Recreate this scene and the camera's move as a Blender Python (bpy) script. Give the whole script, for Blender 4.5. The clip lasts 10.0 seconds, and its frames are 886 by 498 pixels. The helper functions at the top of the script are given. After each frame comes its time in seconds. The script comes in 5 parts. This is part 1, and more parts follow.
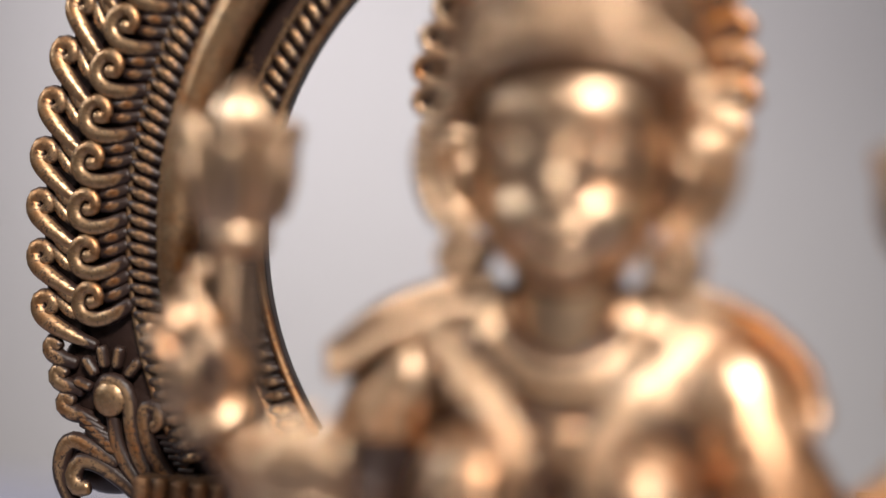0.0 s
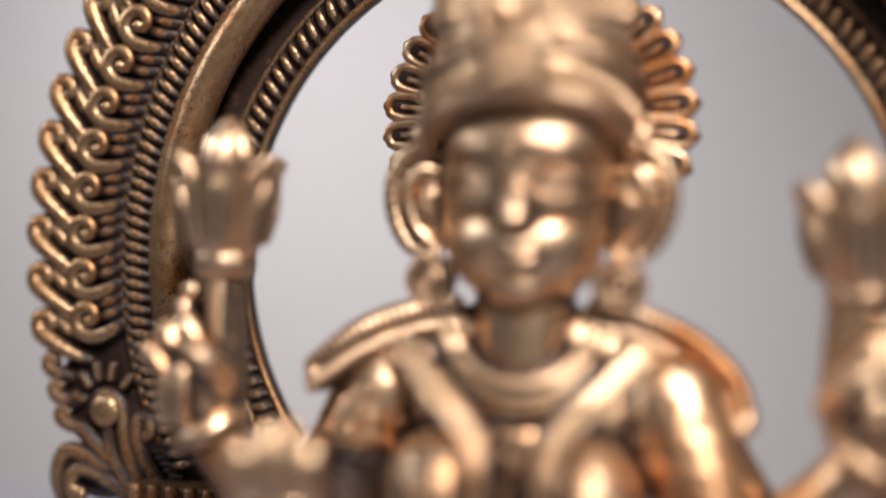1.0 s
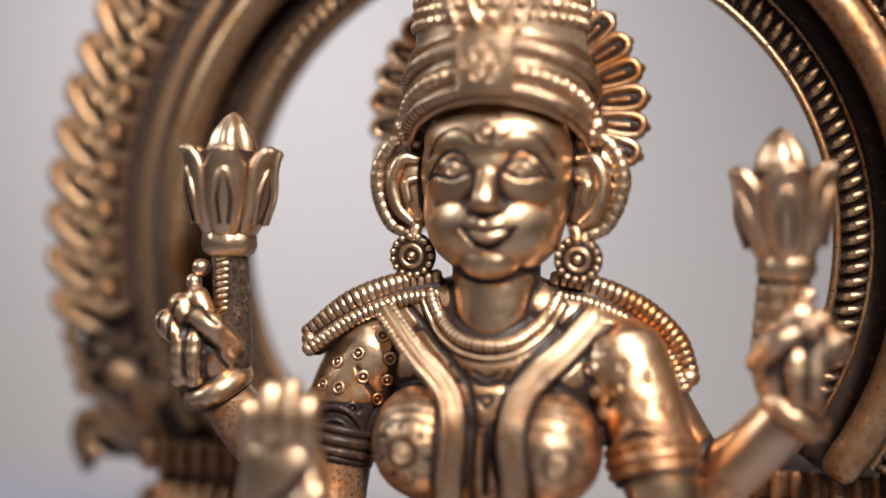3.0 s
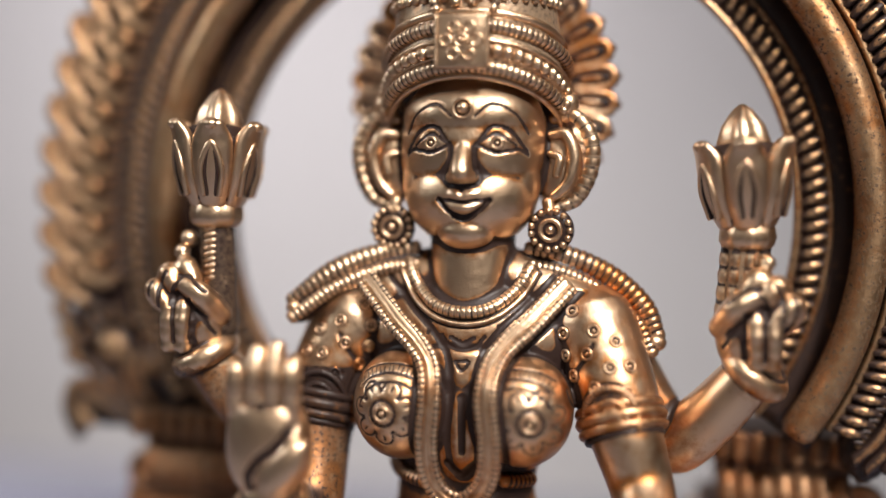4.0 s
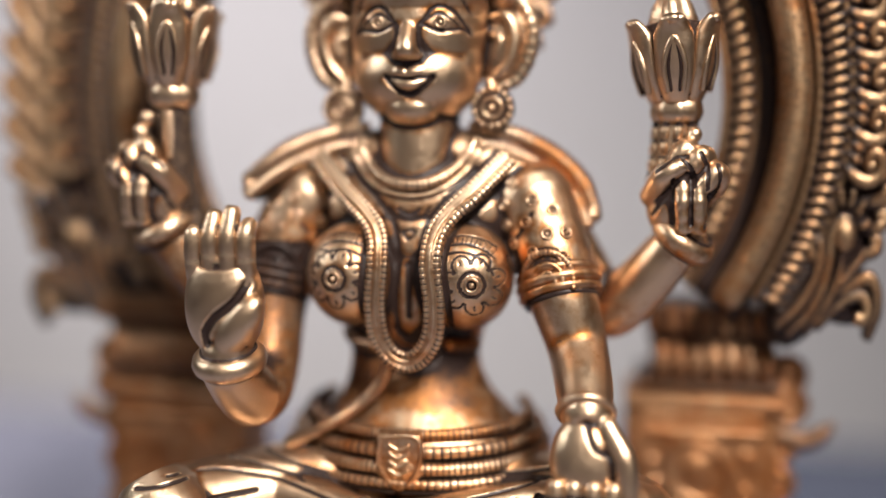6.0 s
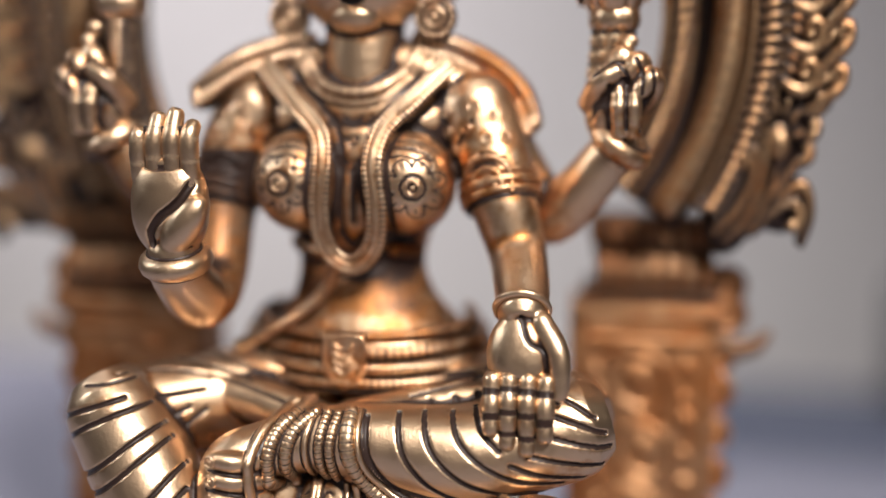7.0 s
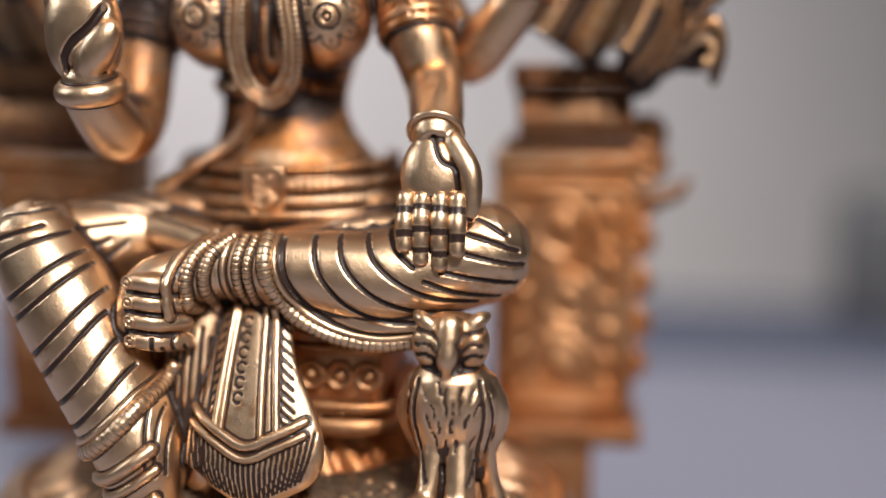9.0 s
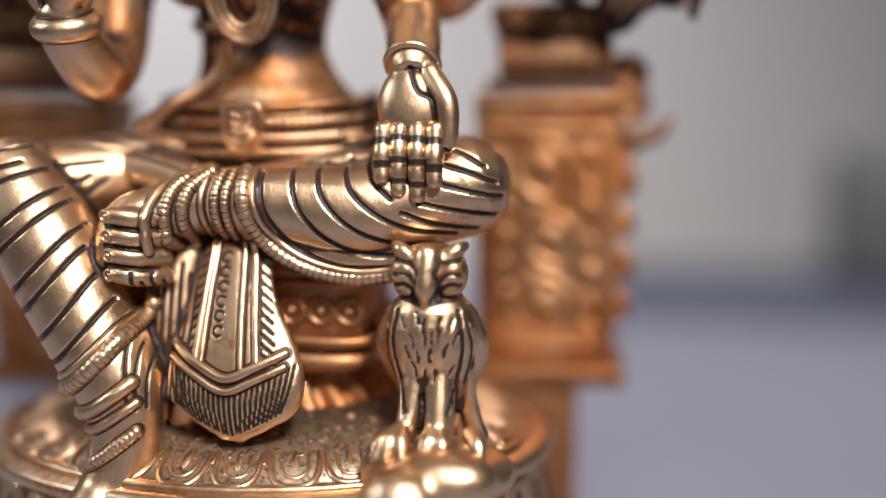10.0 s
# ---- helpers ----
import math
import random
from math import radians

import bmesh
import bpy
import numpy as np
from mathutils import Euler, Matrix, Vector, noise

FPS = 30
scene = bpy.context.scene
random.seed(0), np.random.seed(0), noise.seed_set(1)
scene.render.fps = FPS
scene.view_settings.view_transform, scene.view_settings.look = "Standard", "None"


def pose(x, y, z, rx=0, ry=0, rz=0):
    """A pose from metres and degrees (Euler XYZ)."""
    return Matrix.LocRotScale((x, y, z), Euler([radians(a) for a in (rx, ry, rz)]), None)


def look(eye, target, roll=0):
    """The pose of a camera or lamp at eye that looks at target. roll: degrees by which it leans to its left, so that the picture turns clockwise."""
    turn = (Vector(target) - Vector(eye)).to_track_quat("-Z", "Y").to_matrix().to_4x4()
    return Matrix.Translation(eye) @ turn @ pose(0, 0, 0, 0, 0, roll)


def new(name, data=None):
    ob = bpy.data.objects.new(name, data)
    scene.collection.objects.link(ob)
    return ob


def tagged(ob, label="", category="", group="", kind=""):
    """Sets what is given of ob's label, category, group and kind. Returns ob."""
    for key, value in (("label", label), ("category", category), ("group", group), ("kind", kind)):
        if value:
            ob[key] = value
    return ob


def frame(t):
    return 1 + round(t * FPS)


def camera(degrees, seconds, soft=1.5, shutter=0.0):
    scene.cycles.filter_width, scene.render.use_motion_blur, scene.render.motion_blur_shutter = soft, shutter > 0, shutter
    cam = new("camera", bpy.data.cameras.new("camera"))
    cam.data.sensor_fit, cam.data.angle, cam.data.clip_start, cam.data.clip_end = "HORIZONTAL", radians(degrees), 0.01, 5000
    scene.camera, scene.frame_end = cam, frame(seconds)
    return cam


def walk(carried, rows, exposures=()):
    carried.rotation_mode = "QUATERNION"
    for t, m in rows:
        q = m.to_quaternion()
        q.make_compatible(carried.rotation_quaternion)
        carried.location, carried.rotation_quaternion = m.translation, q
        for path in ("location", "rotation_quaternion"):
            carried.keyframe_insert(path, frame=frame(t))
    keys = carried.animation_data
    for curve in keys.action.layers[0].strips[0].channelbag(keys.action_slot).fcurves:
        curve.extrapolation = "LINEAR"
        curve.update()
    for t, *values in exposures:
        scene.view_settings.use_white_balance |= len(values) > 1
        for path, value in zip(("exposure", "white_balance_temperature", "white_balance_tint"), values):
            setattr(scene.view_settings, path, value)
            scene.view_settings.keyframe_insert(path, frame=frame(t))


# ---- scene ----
cam = camera(49.6, 10.0)
PATH = [
    (0, look((0.01765, -0.13565, 0.17455), (-0.00780, -0.03905, 0.17000), 1.2)),
    (0.5, look((0.02085, -0.14255, 0.17615), (-0.00390, -0.04575, 0.17270), 1.0)),
    (1, look((0.02340, -0.14920, 0.17675), (-0.00030, -0.05210, 0.17365), 1.1)),
    (1.5, look((0.02475, -0.15550, 0.17635), (0.00195, -0.05820, 0.17275), 0.9)),
    (2, look((0.02675, -0.16050, 0.17625), (0.00415, -0.06315, 0.17195), 0.8)),
    (2.5, look((0.02800, -0.16480, 0.17720), (0.00550, -0.06750, 0.17255), 0.7)),
    (4, look((0.03220, -0.17625, 0.17315), (0.01150, -0.07855, 0.16755), 0.7)),
    (4.5, look((0.03430, -0.17950, 0.17015), (0.01445, -0.08170, 0.16380), 0.7)),
    (5, look((0.03525, -0.18205, 0.16655), (0.01665, -0.08405, 0.15955), 0.6)),
    (5.5, look((0.03660, -0.18415, 0.16170), (0.01820, -0.08615, 0.15400), 0.5)),
    (7, look((0.04890, -0.19050, 0.14600), (0.03250, -0.09270, 0.13315), 0.5)),
    (7.5, look((0.05355, -0.19220, 0.13815), (0.03770, -0.09440, 0.12475), 0.4)),
    (8, look((0.05635, -0.19285, 0.13185), (0.04130, -0.09505, 0.11715), 0.1)),
    (8.5, look((0.05860, -0.19420, 0.12540), (0.04420, -0.09640, 0.11025), 0.1)),
    (9, look((0.06080, -0.19550, 0.11975), (0.04720, -0.09775, 0.10380), 0.0)),
    (9.5, look((0.06295, -0.19675, 0.11360), (0.04990, -0.09895, 0.09715), -0.2)),
    (10, look((0.06475, -0.19680, 0.11020), (0.05130, -0.09930, 0.09265), -0.6)),
]
walk(cam, PATH)
# the lens stands wide open and its focus ring is never touched
cam.data.dof.use_dof = True
cam.data.dof.focus_distance = 0.1735
cam.data.dof.aperture_fstop = 2.1
scene.view_settings.exposure = 0.0

# ---- light ----
world = bpy.data.worlds.new("room air")
scene.world = world
world.use_nodes = True
world.node_tree.nodes["Background"].inputs[0].default_value = (0.75, 0.80, 0.90, 1)
world.node_tree.nodes["Background"].inputs[1].default_value = 0.05


def area_lamp(name, eye, target, width, height, watts, colour, spread=180):
    data = bpy.data.lights.new(name, "AREA")
    data.shape, data.size, data.size_y = "RECTANGLE", width, height
    data.energy, data.color, data.spread = watts, colour, radians(spread)
    ob = new(name, data)
    ob.matrix_world = look(eye, target)
    return ob


area_lamp("key_lamp", (0.38, -0.60, 0.80), (0, 0, 0.14), 0.17, 0.17, 2.55, (1.0, 0.96, 0.91), 70)
area_lamp("side_lamp", (-0.79, -0.27, 0.62), (0, 0, 0.14), 0.14, 0.20, 0.48, (0.84, 0.93, 1.0), 80)
# two added fills without a known source, brightening the back and front walls
area_lamp("back_wall_fill", (-0.47, 0.20, 0.70), (-0.40, 0.95, 0.12), 0.3, 0.3, 4.6, (0.99, 0.955, 0.985), 155)
area_lamp("front_wall_fill", (0.0, -0.85, 1.5), (0.0, -1.1, 0.3), 0.6, 0.4, 5.4, (1.0, 0.95, 0.9))


# ---- materials ----
def node_material(name):
    m = bpy.data.materials.new(name)
    m.use_nodes = True
    t = m.node_tree
    return m, t, t.nodes["Principled BSDF"]


def add_noise(t, scale, detail=4.0, rough=0.55):
    co = t.nodes.new("ShaderNodeTexCoord")
    n = t.nodes.new("ShaderNodeTexNoise")
    n.inputs["Scale"].default_value, n.inputs["Detail"].default_value = scale, detail
    n.inputs["Roughness"].default_value = rough
    t.links.new(co.outputs["Object"], n.inputs["Vector"])
    return n.outputs["Fac"]


def ramp(t, fac, stops):
    r = t.nodes.new("ShaderNodeValToRGB")
    el = r.color_ramp.elements
    while len(el) < len(stops):
        el.new(0.5)
    for e, (p, c) in zip(el, stops):
        e.position, e.color = p, (*c, 1) if len(c) == 3 else c
    t.links.new(fac, r.inputs[0])
    return r.outputs[0]


def mix_colour(t, fac, a, b):
    m = t.nodes.new("ShaderNodeMix")
    m.data_type = "RGBA"
    t.links.new(fac, m.inputs[0])
    for sock, v in ((m.inputs[6], a), (m.inputs[7], b)):
        if isinstance(v, tuple):
            sock.default_value = (*v, 1)
        else:
            t.links.new(v, sock)
    return m.outputs[2]


def calc(t, op, a, b):
    m = t.nodes.new("ShaderNodeMath")
    m.operation, m.use_clamp = op, True
    for sock, v in zip(m.inputs, (a, b)):
        if isinstance(v, (int, float)):
            sock.default_value = v
        else:
            t.links.new(v, sock)
    return m.outputs[0]


def antique_brass(name, light, brown, rough, even, grime):
    """Cast brass with a brown tarnish, worn pale on the raised parts by the polish values, and dark antiquing wax
    left in the engraved lines (attribute patina). Low values also blacken hollows, as painted shade.
    even: how far the whole is browned; grime: wax in the pits all over."""
    m, t, b = node_material(name)
    big = add_noise(t, 60.0, 3.0)
    mid = add_noise(t, 420.0, 5.0, 0.65)
    fine = add_noise(t, 2600.0, 3.0, 0.6)
    rub_shade = t.nodes.new("ShaderNodeAttribute")
    rub_shade.attribute_name = "polish_shade"
    patches = ramp(t, big, [(0.38, (0, 0, 0)), (0.62, (1, 1, 1))])
    specks = ramp(t, mid, [(0.36, (0, 0, 0)), (0.64, (1, 1, 1))])
    uneven = calc(t, "ADD", calc(t, "MULTIPLY", patches, 0.44), calc(t, "MULTIPLY", specks, 0.32))
    rub_shade_mix = calc(t, "SUBTRACT", calc(t, "ADD", calc(t, "SUBTRACT", rub_shade.outputs["Fac"], even), uneven), 0.39)
    metal = mix_colour(t, ramp(t, rub_shade_mix, [(0.17, (0, 0, 0)), (0.72, (1, 1, 1))]), brown, light)
    at = t.nodes.new("ShaderNodeAttribute")
    at.attribute_name = "patina"
    # low values add black as well, painting shade into the hollows
    low = calc(t, "MULTIPLY", calc(t, "SUBTRACT", 0.46, rub_shade.outputs["Fac"]), 1.75)
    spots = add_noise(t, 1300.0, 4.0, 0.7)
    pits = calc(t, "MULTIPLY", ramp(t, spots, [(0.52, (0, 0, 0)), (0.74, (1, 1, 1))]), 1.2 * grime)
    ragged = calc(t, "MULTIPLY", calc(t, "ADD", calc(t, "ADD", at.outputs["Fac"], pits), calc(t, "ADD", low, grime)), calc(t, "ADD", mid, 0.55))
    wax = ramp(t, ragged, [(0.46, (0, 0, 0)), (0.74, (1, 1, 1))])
    t.links.new(mix_colour(t, wax, metal, (0.026, 0.014, 0.011)), b.inputs["Base Color"])
    t.links.new(calc(t, "SUBTRACT", 1.0, calc(t, "MULTIPLY", wax, 0.92)), b.inputs["Metallic"])
    b.inputs["Specular IOR Level"].default_value = 0.3
    worn = calc(t, "ADD", calc(t, "MULTIPLY", mid, 0.26), rough - 0.13)
    dull = calc(t, "SUBTRACT", 0.16, calc(t, "MULTIPLY", rub_shade_mix, 0.16))
    t.links.new(calc(t, "ADD", calc(t, "SUBTRACT", worn, 0.07), dull), b.inputs["Roughness"])
    bump = t.nodes.new("ShaderNodeBump")
    bump.inputs["Strength"].default_value, bump.inputs["Distance"].default_value = 0.32, 0.0005
    t.links.new(calc(t, "ADD", calc(t, "MULTIPLY", mid, 0.75), calc(t, "MULTIPLY", fine, 0.25)), bump.inputs["Height"])
    t.links.new(bump.outputs[0], b.inputs["Normal"])
    return m


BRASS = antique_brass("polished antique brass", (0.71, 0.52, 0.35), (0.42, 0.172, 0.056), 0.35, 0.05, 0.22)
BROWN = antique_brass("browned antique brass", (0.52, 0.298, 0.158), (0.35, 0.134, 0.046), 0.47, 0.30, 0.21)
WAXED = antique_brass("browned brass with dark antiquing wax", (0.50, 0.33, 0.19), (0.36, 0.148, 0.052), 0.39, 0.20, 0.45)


def painted(name, a, b_, rough, scale):
    m, t, b = node_material(name)
    n = add_noise(t, scale, 4.0)
    t.links.new(mix_colour(t, n, a, b_), b.inputs["Base Color"])
    b.inputs["Roughness"].default_value = rough
    bump = t.nodes.new("ShaderNodeBump")
    bump.inputs["Strength"].default_value, bump.inputs["Distance"].default_value = 0.2, 0.001
    t.links.new(add_noise(t, scale * 30, 3.0), bump.inputs["Height"])
    t.links.new(bump.outputs[0], b.inputs["Normal"])
    return m


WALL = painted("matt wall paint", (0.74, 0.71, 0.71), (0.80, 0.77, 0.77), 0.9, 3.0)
CLOTH = painted("pale lavender table cloth", (0.20, 0.20, 0.26), (0.25, 0.25, 0.315), 0.85, 6.0)
SLATE = painted("slate blue cloth", (0.07, 0.08, 0.12), (0.11, 0.12, 0.17), 0.9, 8.0)
GREY = painted("dark grey for unseen room sides", (0.16, 0.15, 0.15), (0.22, 0.21, 0.20), 0.9, 3.0)
FLOOR = painted("grey floor", (0.22, 0.20, 0.19), (0.30, 0.28, 0.26), 0.6, 4.0)
DARK = painted("dark slate plastic", (0.08, 0.08, 0.085), (0.11, 0.11, 0.12), 0.5, 20.0)

MM = 0.001


from mathutils.bvhtree import BVHTree
from mathutils.kdtree import KDTree


# ---- shapes, in millimetres ----
def spline(points, step, closed=False):
    """Catmull-Rom points along the given ones, about step apart."""
    p = np.array(points, float)
    if len(p) == 2 and not closed:
        p = np.array([p[0], (p[0] + p[1]) / 2, p[1]])
    q = np.vstack([p[-1], p, p[0], p[1]]) if closed else np.vstack([2 * p[0] - p[1], p, 2 * p[-1] - p[-2]])
    out = []
    for i in range(1, len(q) - 2):
        a, b, c, d = q[i - 1], q[i], q[i + 1], q[i + 2]
        n = max(2, int(np.linalg.norm((c - b)[:3]) / step))
        t = np.linspace(0, 1, n, endpoint=False)[:, None]
        out.append(0.5 * (2 * b + (c - a) * t + (2 * a - 5 * b + 4 * c - d) * t**2 + (3 * b - a - 3 * c + d) * t**3))
    if not closed:
        out.append(p[-1:])
    return np.vstack(out)


class Geo:
    """Vertices, quads and patina of one mesh."""

    def __init__(self):
        self.v, self.f, self.p, self.w, self.n = [], [], [], [], 0

    def add(self, v, f, p=0.0, w=0.75):
        v = np.asarray(v, float)
        self.w.append(np.full(len(v), w, float) if np.isscalar(w) else np.asarray(w, float))
        self.v.append(v)
        self.p.append(np.full(len(v), p, float) if np.isscalar(p) else np.asarray(p, float))
        self.f += [tuple(int(i) + self.n for i in q) for q in f]
        self.n += len(v)

    def grid(self, rings, p=0.0, closed=False):
        """Joins rings of equal length; open rows of rings get closed ends."""
        rings = np.asarray(rings, float)
        m, n = rings.shape[:2]
        f = []
        for i in range(m if closed else m - 1):
            j = (i + 1) % m
            f += [(i * n + k, i * n + (k + 1) % n, j * n + (k + 1) % n, j * n + k) for k in range(n)]
        if not closed:
            f += [tuple(range(n - 1, -1, -1)), tuple((m - 1) * n + k for k in range(n))]
        self.add(rings.reshape(-1, 3), f, np.repeat(p, n) if not np.isscalar(p) else p)

    def tube(self, points, r, n=10, step=1.0, closed=False, flat=1.0, side=None, pitch=0.0, amp=0.0, p=0.0, valley=0.65):
        """A round bar along points; r may vary; flat squeezes it along side; pitch and amp rib it like a rope."""
        pts = np.array(points, float)
        rad = np.full(len(pts), r, float) if np.isscalar(r) else np.array(r, float)
        if pitch:
            step = min(step, pitch / 5)
        q = spline(np.hstack([pts, rad[:, None]]), step, closed)
        c, rr = q[:, :3], np.maximum(q[:, 3], 0.05)
        tan = np.roll(c, -1, 0) - np.roll(c, 1, 0) if closed else np.gradient(c, axis=0)
        tan /= np.linalg.norm(tan, axis=1)[:, None] + 1e-9
        ref = np.array(side if side is not None else (0.0, 1.0, 0.0))
        a = ref - (tan @ ref)[:, None] * tan
        bad = np.linalg.norm(a, axis=1) < 0.15
        if bad.any():
            a[bad] = np.cross(tan[bad], (0.9, 0.1, 0.4))
        a /= np.linalg.norm(a, axis=1)[:, None]
        b = np.cross(tan, a)
        s = np.concatenate([[0], np.cumsum(np.linalg.norm(np.diff(c, axis=0), axis=1))])
        pat = np.full(len(c), float(p))
        if pitch:
            count = max(1, round(s[-1] / pitch))
            w = np.cos(2 * np.pi * s / s[-1] * count)
            rr = rr * (1 + amp * w)
            pat = np.maximum(pat, valley * np.clip(-w * 1.6 - 0.35, 0, 1))
        th = np.linspace(0, 2 * np.pi, n, endpoint=False)
        ring = c[:, None] + rr[:, None, None] * (np.cos(th)[None, :, None] * a[:, None] * flat + np.sin(th)[None, :, None] * b[:, None])
        if not closed:
            first, last = [], []
            for k in (0.35, 0.75):
                w = math.sqrt(1 - k * k)
                first.insert(0, c[0] + (ring[0] - c[0]) * w - tan[0] * rr[0] * k * min(1, flat))
                last.append(c[-1] + (ring[-1] - c[-1]) * w + tan[-1] * rr[-1] * k * min(1, flat))
            ring = np.concatenate([np.array(first), ring, np.array(last)])
            pat = np.concatenate([[pat[0]] * 2, pat, [pat[-1]] * 2])
        self.grid(ring, pat, closed)

    def ball(self, c, r, n=16, m=10, turn=None, power=1.0, p=0.0):
        """An ellipsoid; power under 1 squares it off."""
        r = (r, r, r) if np.isscalar(r) else r
        la = np.linspace(-np.pi / 2, np.pi / 2, m + 2)[1:-1]
        lo = np.linspace(0, 2 * np.pi, n, endpoint=False)
        f = lambda x: np.sign(x) * np.abs(x) ** power
        x = f(np.cos(la))[:, None] * f(np.cos(lo))
        y = f(np.cos(la))[:, None] * f(np.sin(lo))
        z = np.repeat(f(np.sin(la))[:, None], n, 1)
        v = np.stack([x, y, z], -1) * np.array(r)
        if turn is not None:
            v = v @ np.array(Euler([radians(a) for a in turn]).to_matrix()).T
        self.grid(v + np.array(c), p)

    def lathe(self, c, profile, n=32, squash=(1, 1), lobes=0, deep=0.0, turn=None, p=0.0, closed=False):
        """Rings of (radius, height) round z; lobes flute it; turn lays it over."""
        th = np.linspace(0, 2 * np.pi, n, endpoint=False)
        k = 1 - deep * (0.5 + 0.5 * np.cos(lobes * th)) ** 2 if lobes else np.ones(n)
        rings = np.array([[(r * kk * math.cos(a) * squash[0], r * kk * math.sin(a) * squash[1], z) for a, kk in zip(th, k)] for r, z in profile])
        if turn is not None:
            rings = rings @ np.array(Euler([radians(a) for a in turn]).to_matrix()).T
        self.grid(rings + np.array(c), p, closed)

    def ring(self, c, radius, r, axis=(0, 1, 0), n=28, m=8, pitch=0.0, amp=0.0, p=0.0, squash=1.0):
        ax = Vector(axis).normalized()
        u = ax.orthogonal().normalized()
        w = ax.cross(u)
        th = np.linspace(0, 2 * np.pi, n, endpoint=False)
        pts = [np.array(c) + radius * (math.cos(t) * np.array(u) + squash * math.sin(t) * np.array(w)) for t in th]
        self.tube(pts, r, m, step=radius * 6.3 / n, closed=True, side=tuple(ax), pitch=pitch, amp=amp, p=p)

    def box(self, c, size, bevel=0.6, turn=None, p=0.0):
        """A block with rounded edges."""
        bm = bmesh.new()
        bmesh.ops.create_cube(bm, size=1, matrix=Matrix.Diagonal((*size, 1)))
        bmesh.ops.bevel(bm, geom=bm.edges[:], offset=bevel, segments=2, profile=0.6, affect="EDGES")
        bm.verts.index_update()
        v = np.array([q.co[:] for q in bm.verts])
        if turn is not None:
            v = v @ np.array(Euler([radians(a) for a in turn]).to_matrix()).T
        self.add(v + np.array(c), [[q.index for q in f.verts] for f in bm.faces], p)
        bm.free()

    def flip(self):
        """The same, mirrored in x."""
        g = Geo()
        g.add(np.vstack(self.v) * (-1, 1, 1), [q[::-1] for q in self.f], np.concatenate(self.p))
        return g

    def mesh(self, name, *materials):
        me = bpy.data.meshes.new(name)
        me.from_pydata((np.vstack(self.v) * MM).tolist(), [], self.f)
        for m in materials:
            me.materials.append(m)
        at = me.attributes.new("patina", "FLOAT", "POINT")
        at.data.foreach_set("value", np.concatenate(self.p).astype(np.float32))
        at = me.attributes.new("polish_shade", "FLOAT", "POINT")
        at.data.foreach_set("value", np.concatenate(self.w).astype(np.float32))
        me.polygons.foreach_set("use_smooth", np.ones(len(me.polygons), bool))
        me.update()
        return me


def thing(name, label, category, group=""):
    return tagged(new(name), label, category, group)


def part(name, geo, material, parent, label=""):
    me = geo if isinstance(geo, bpy.types.Mesh) else geo.mesh(name, material)
    ob = new(name, me)
    ob.parent = parent
    return tagged(ob, label)


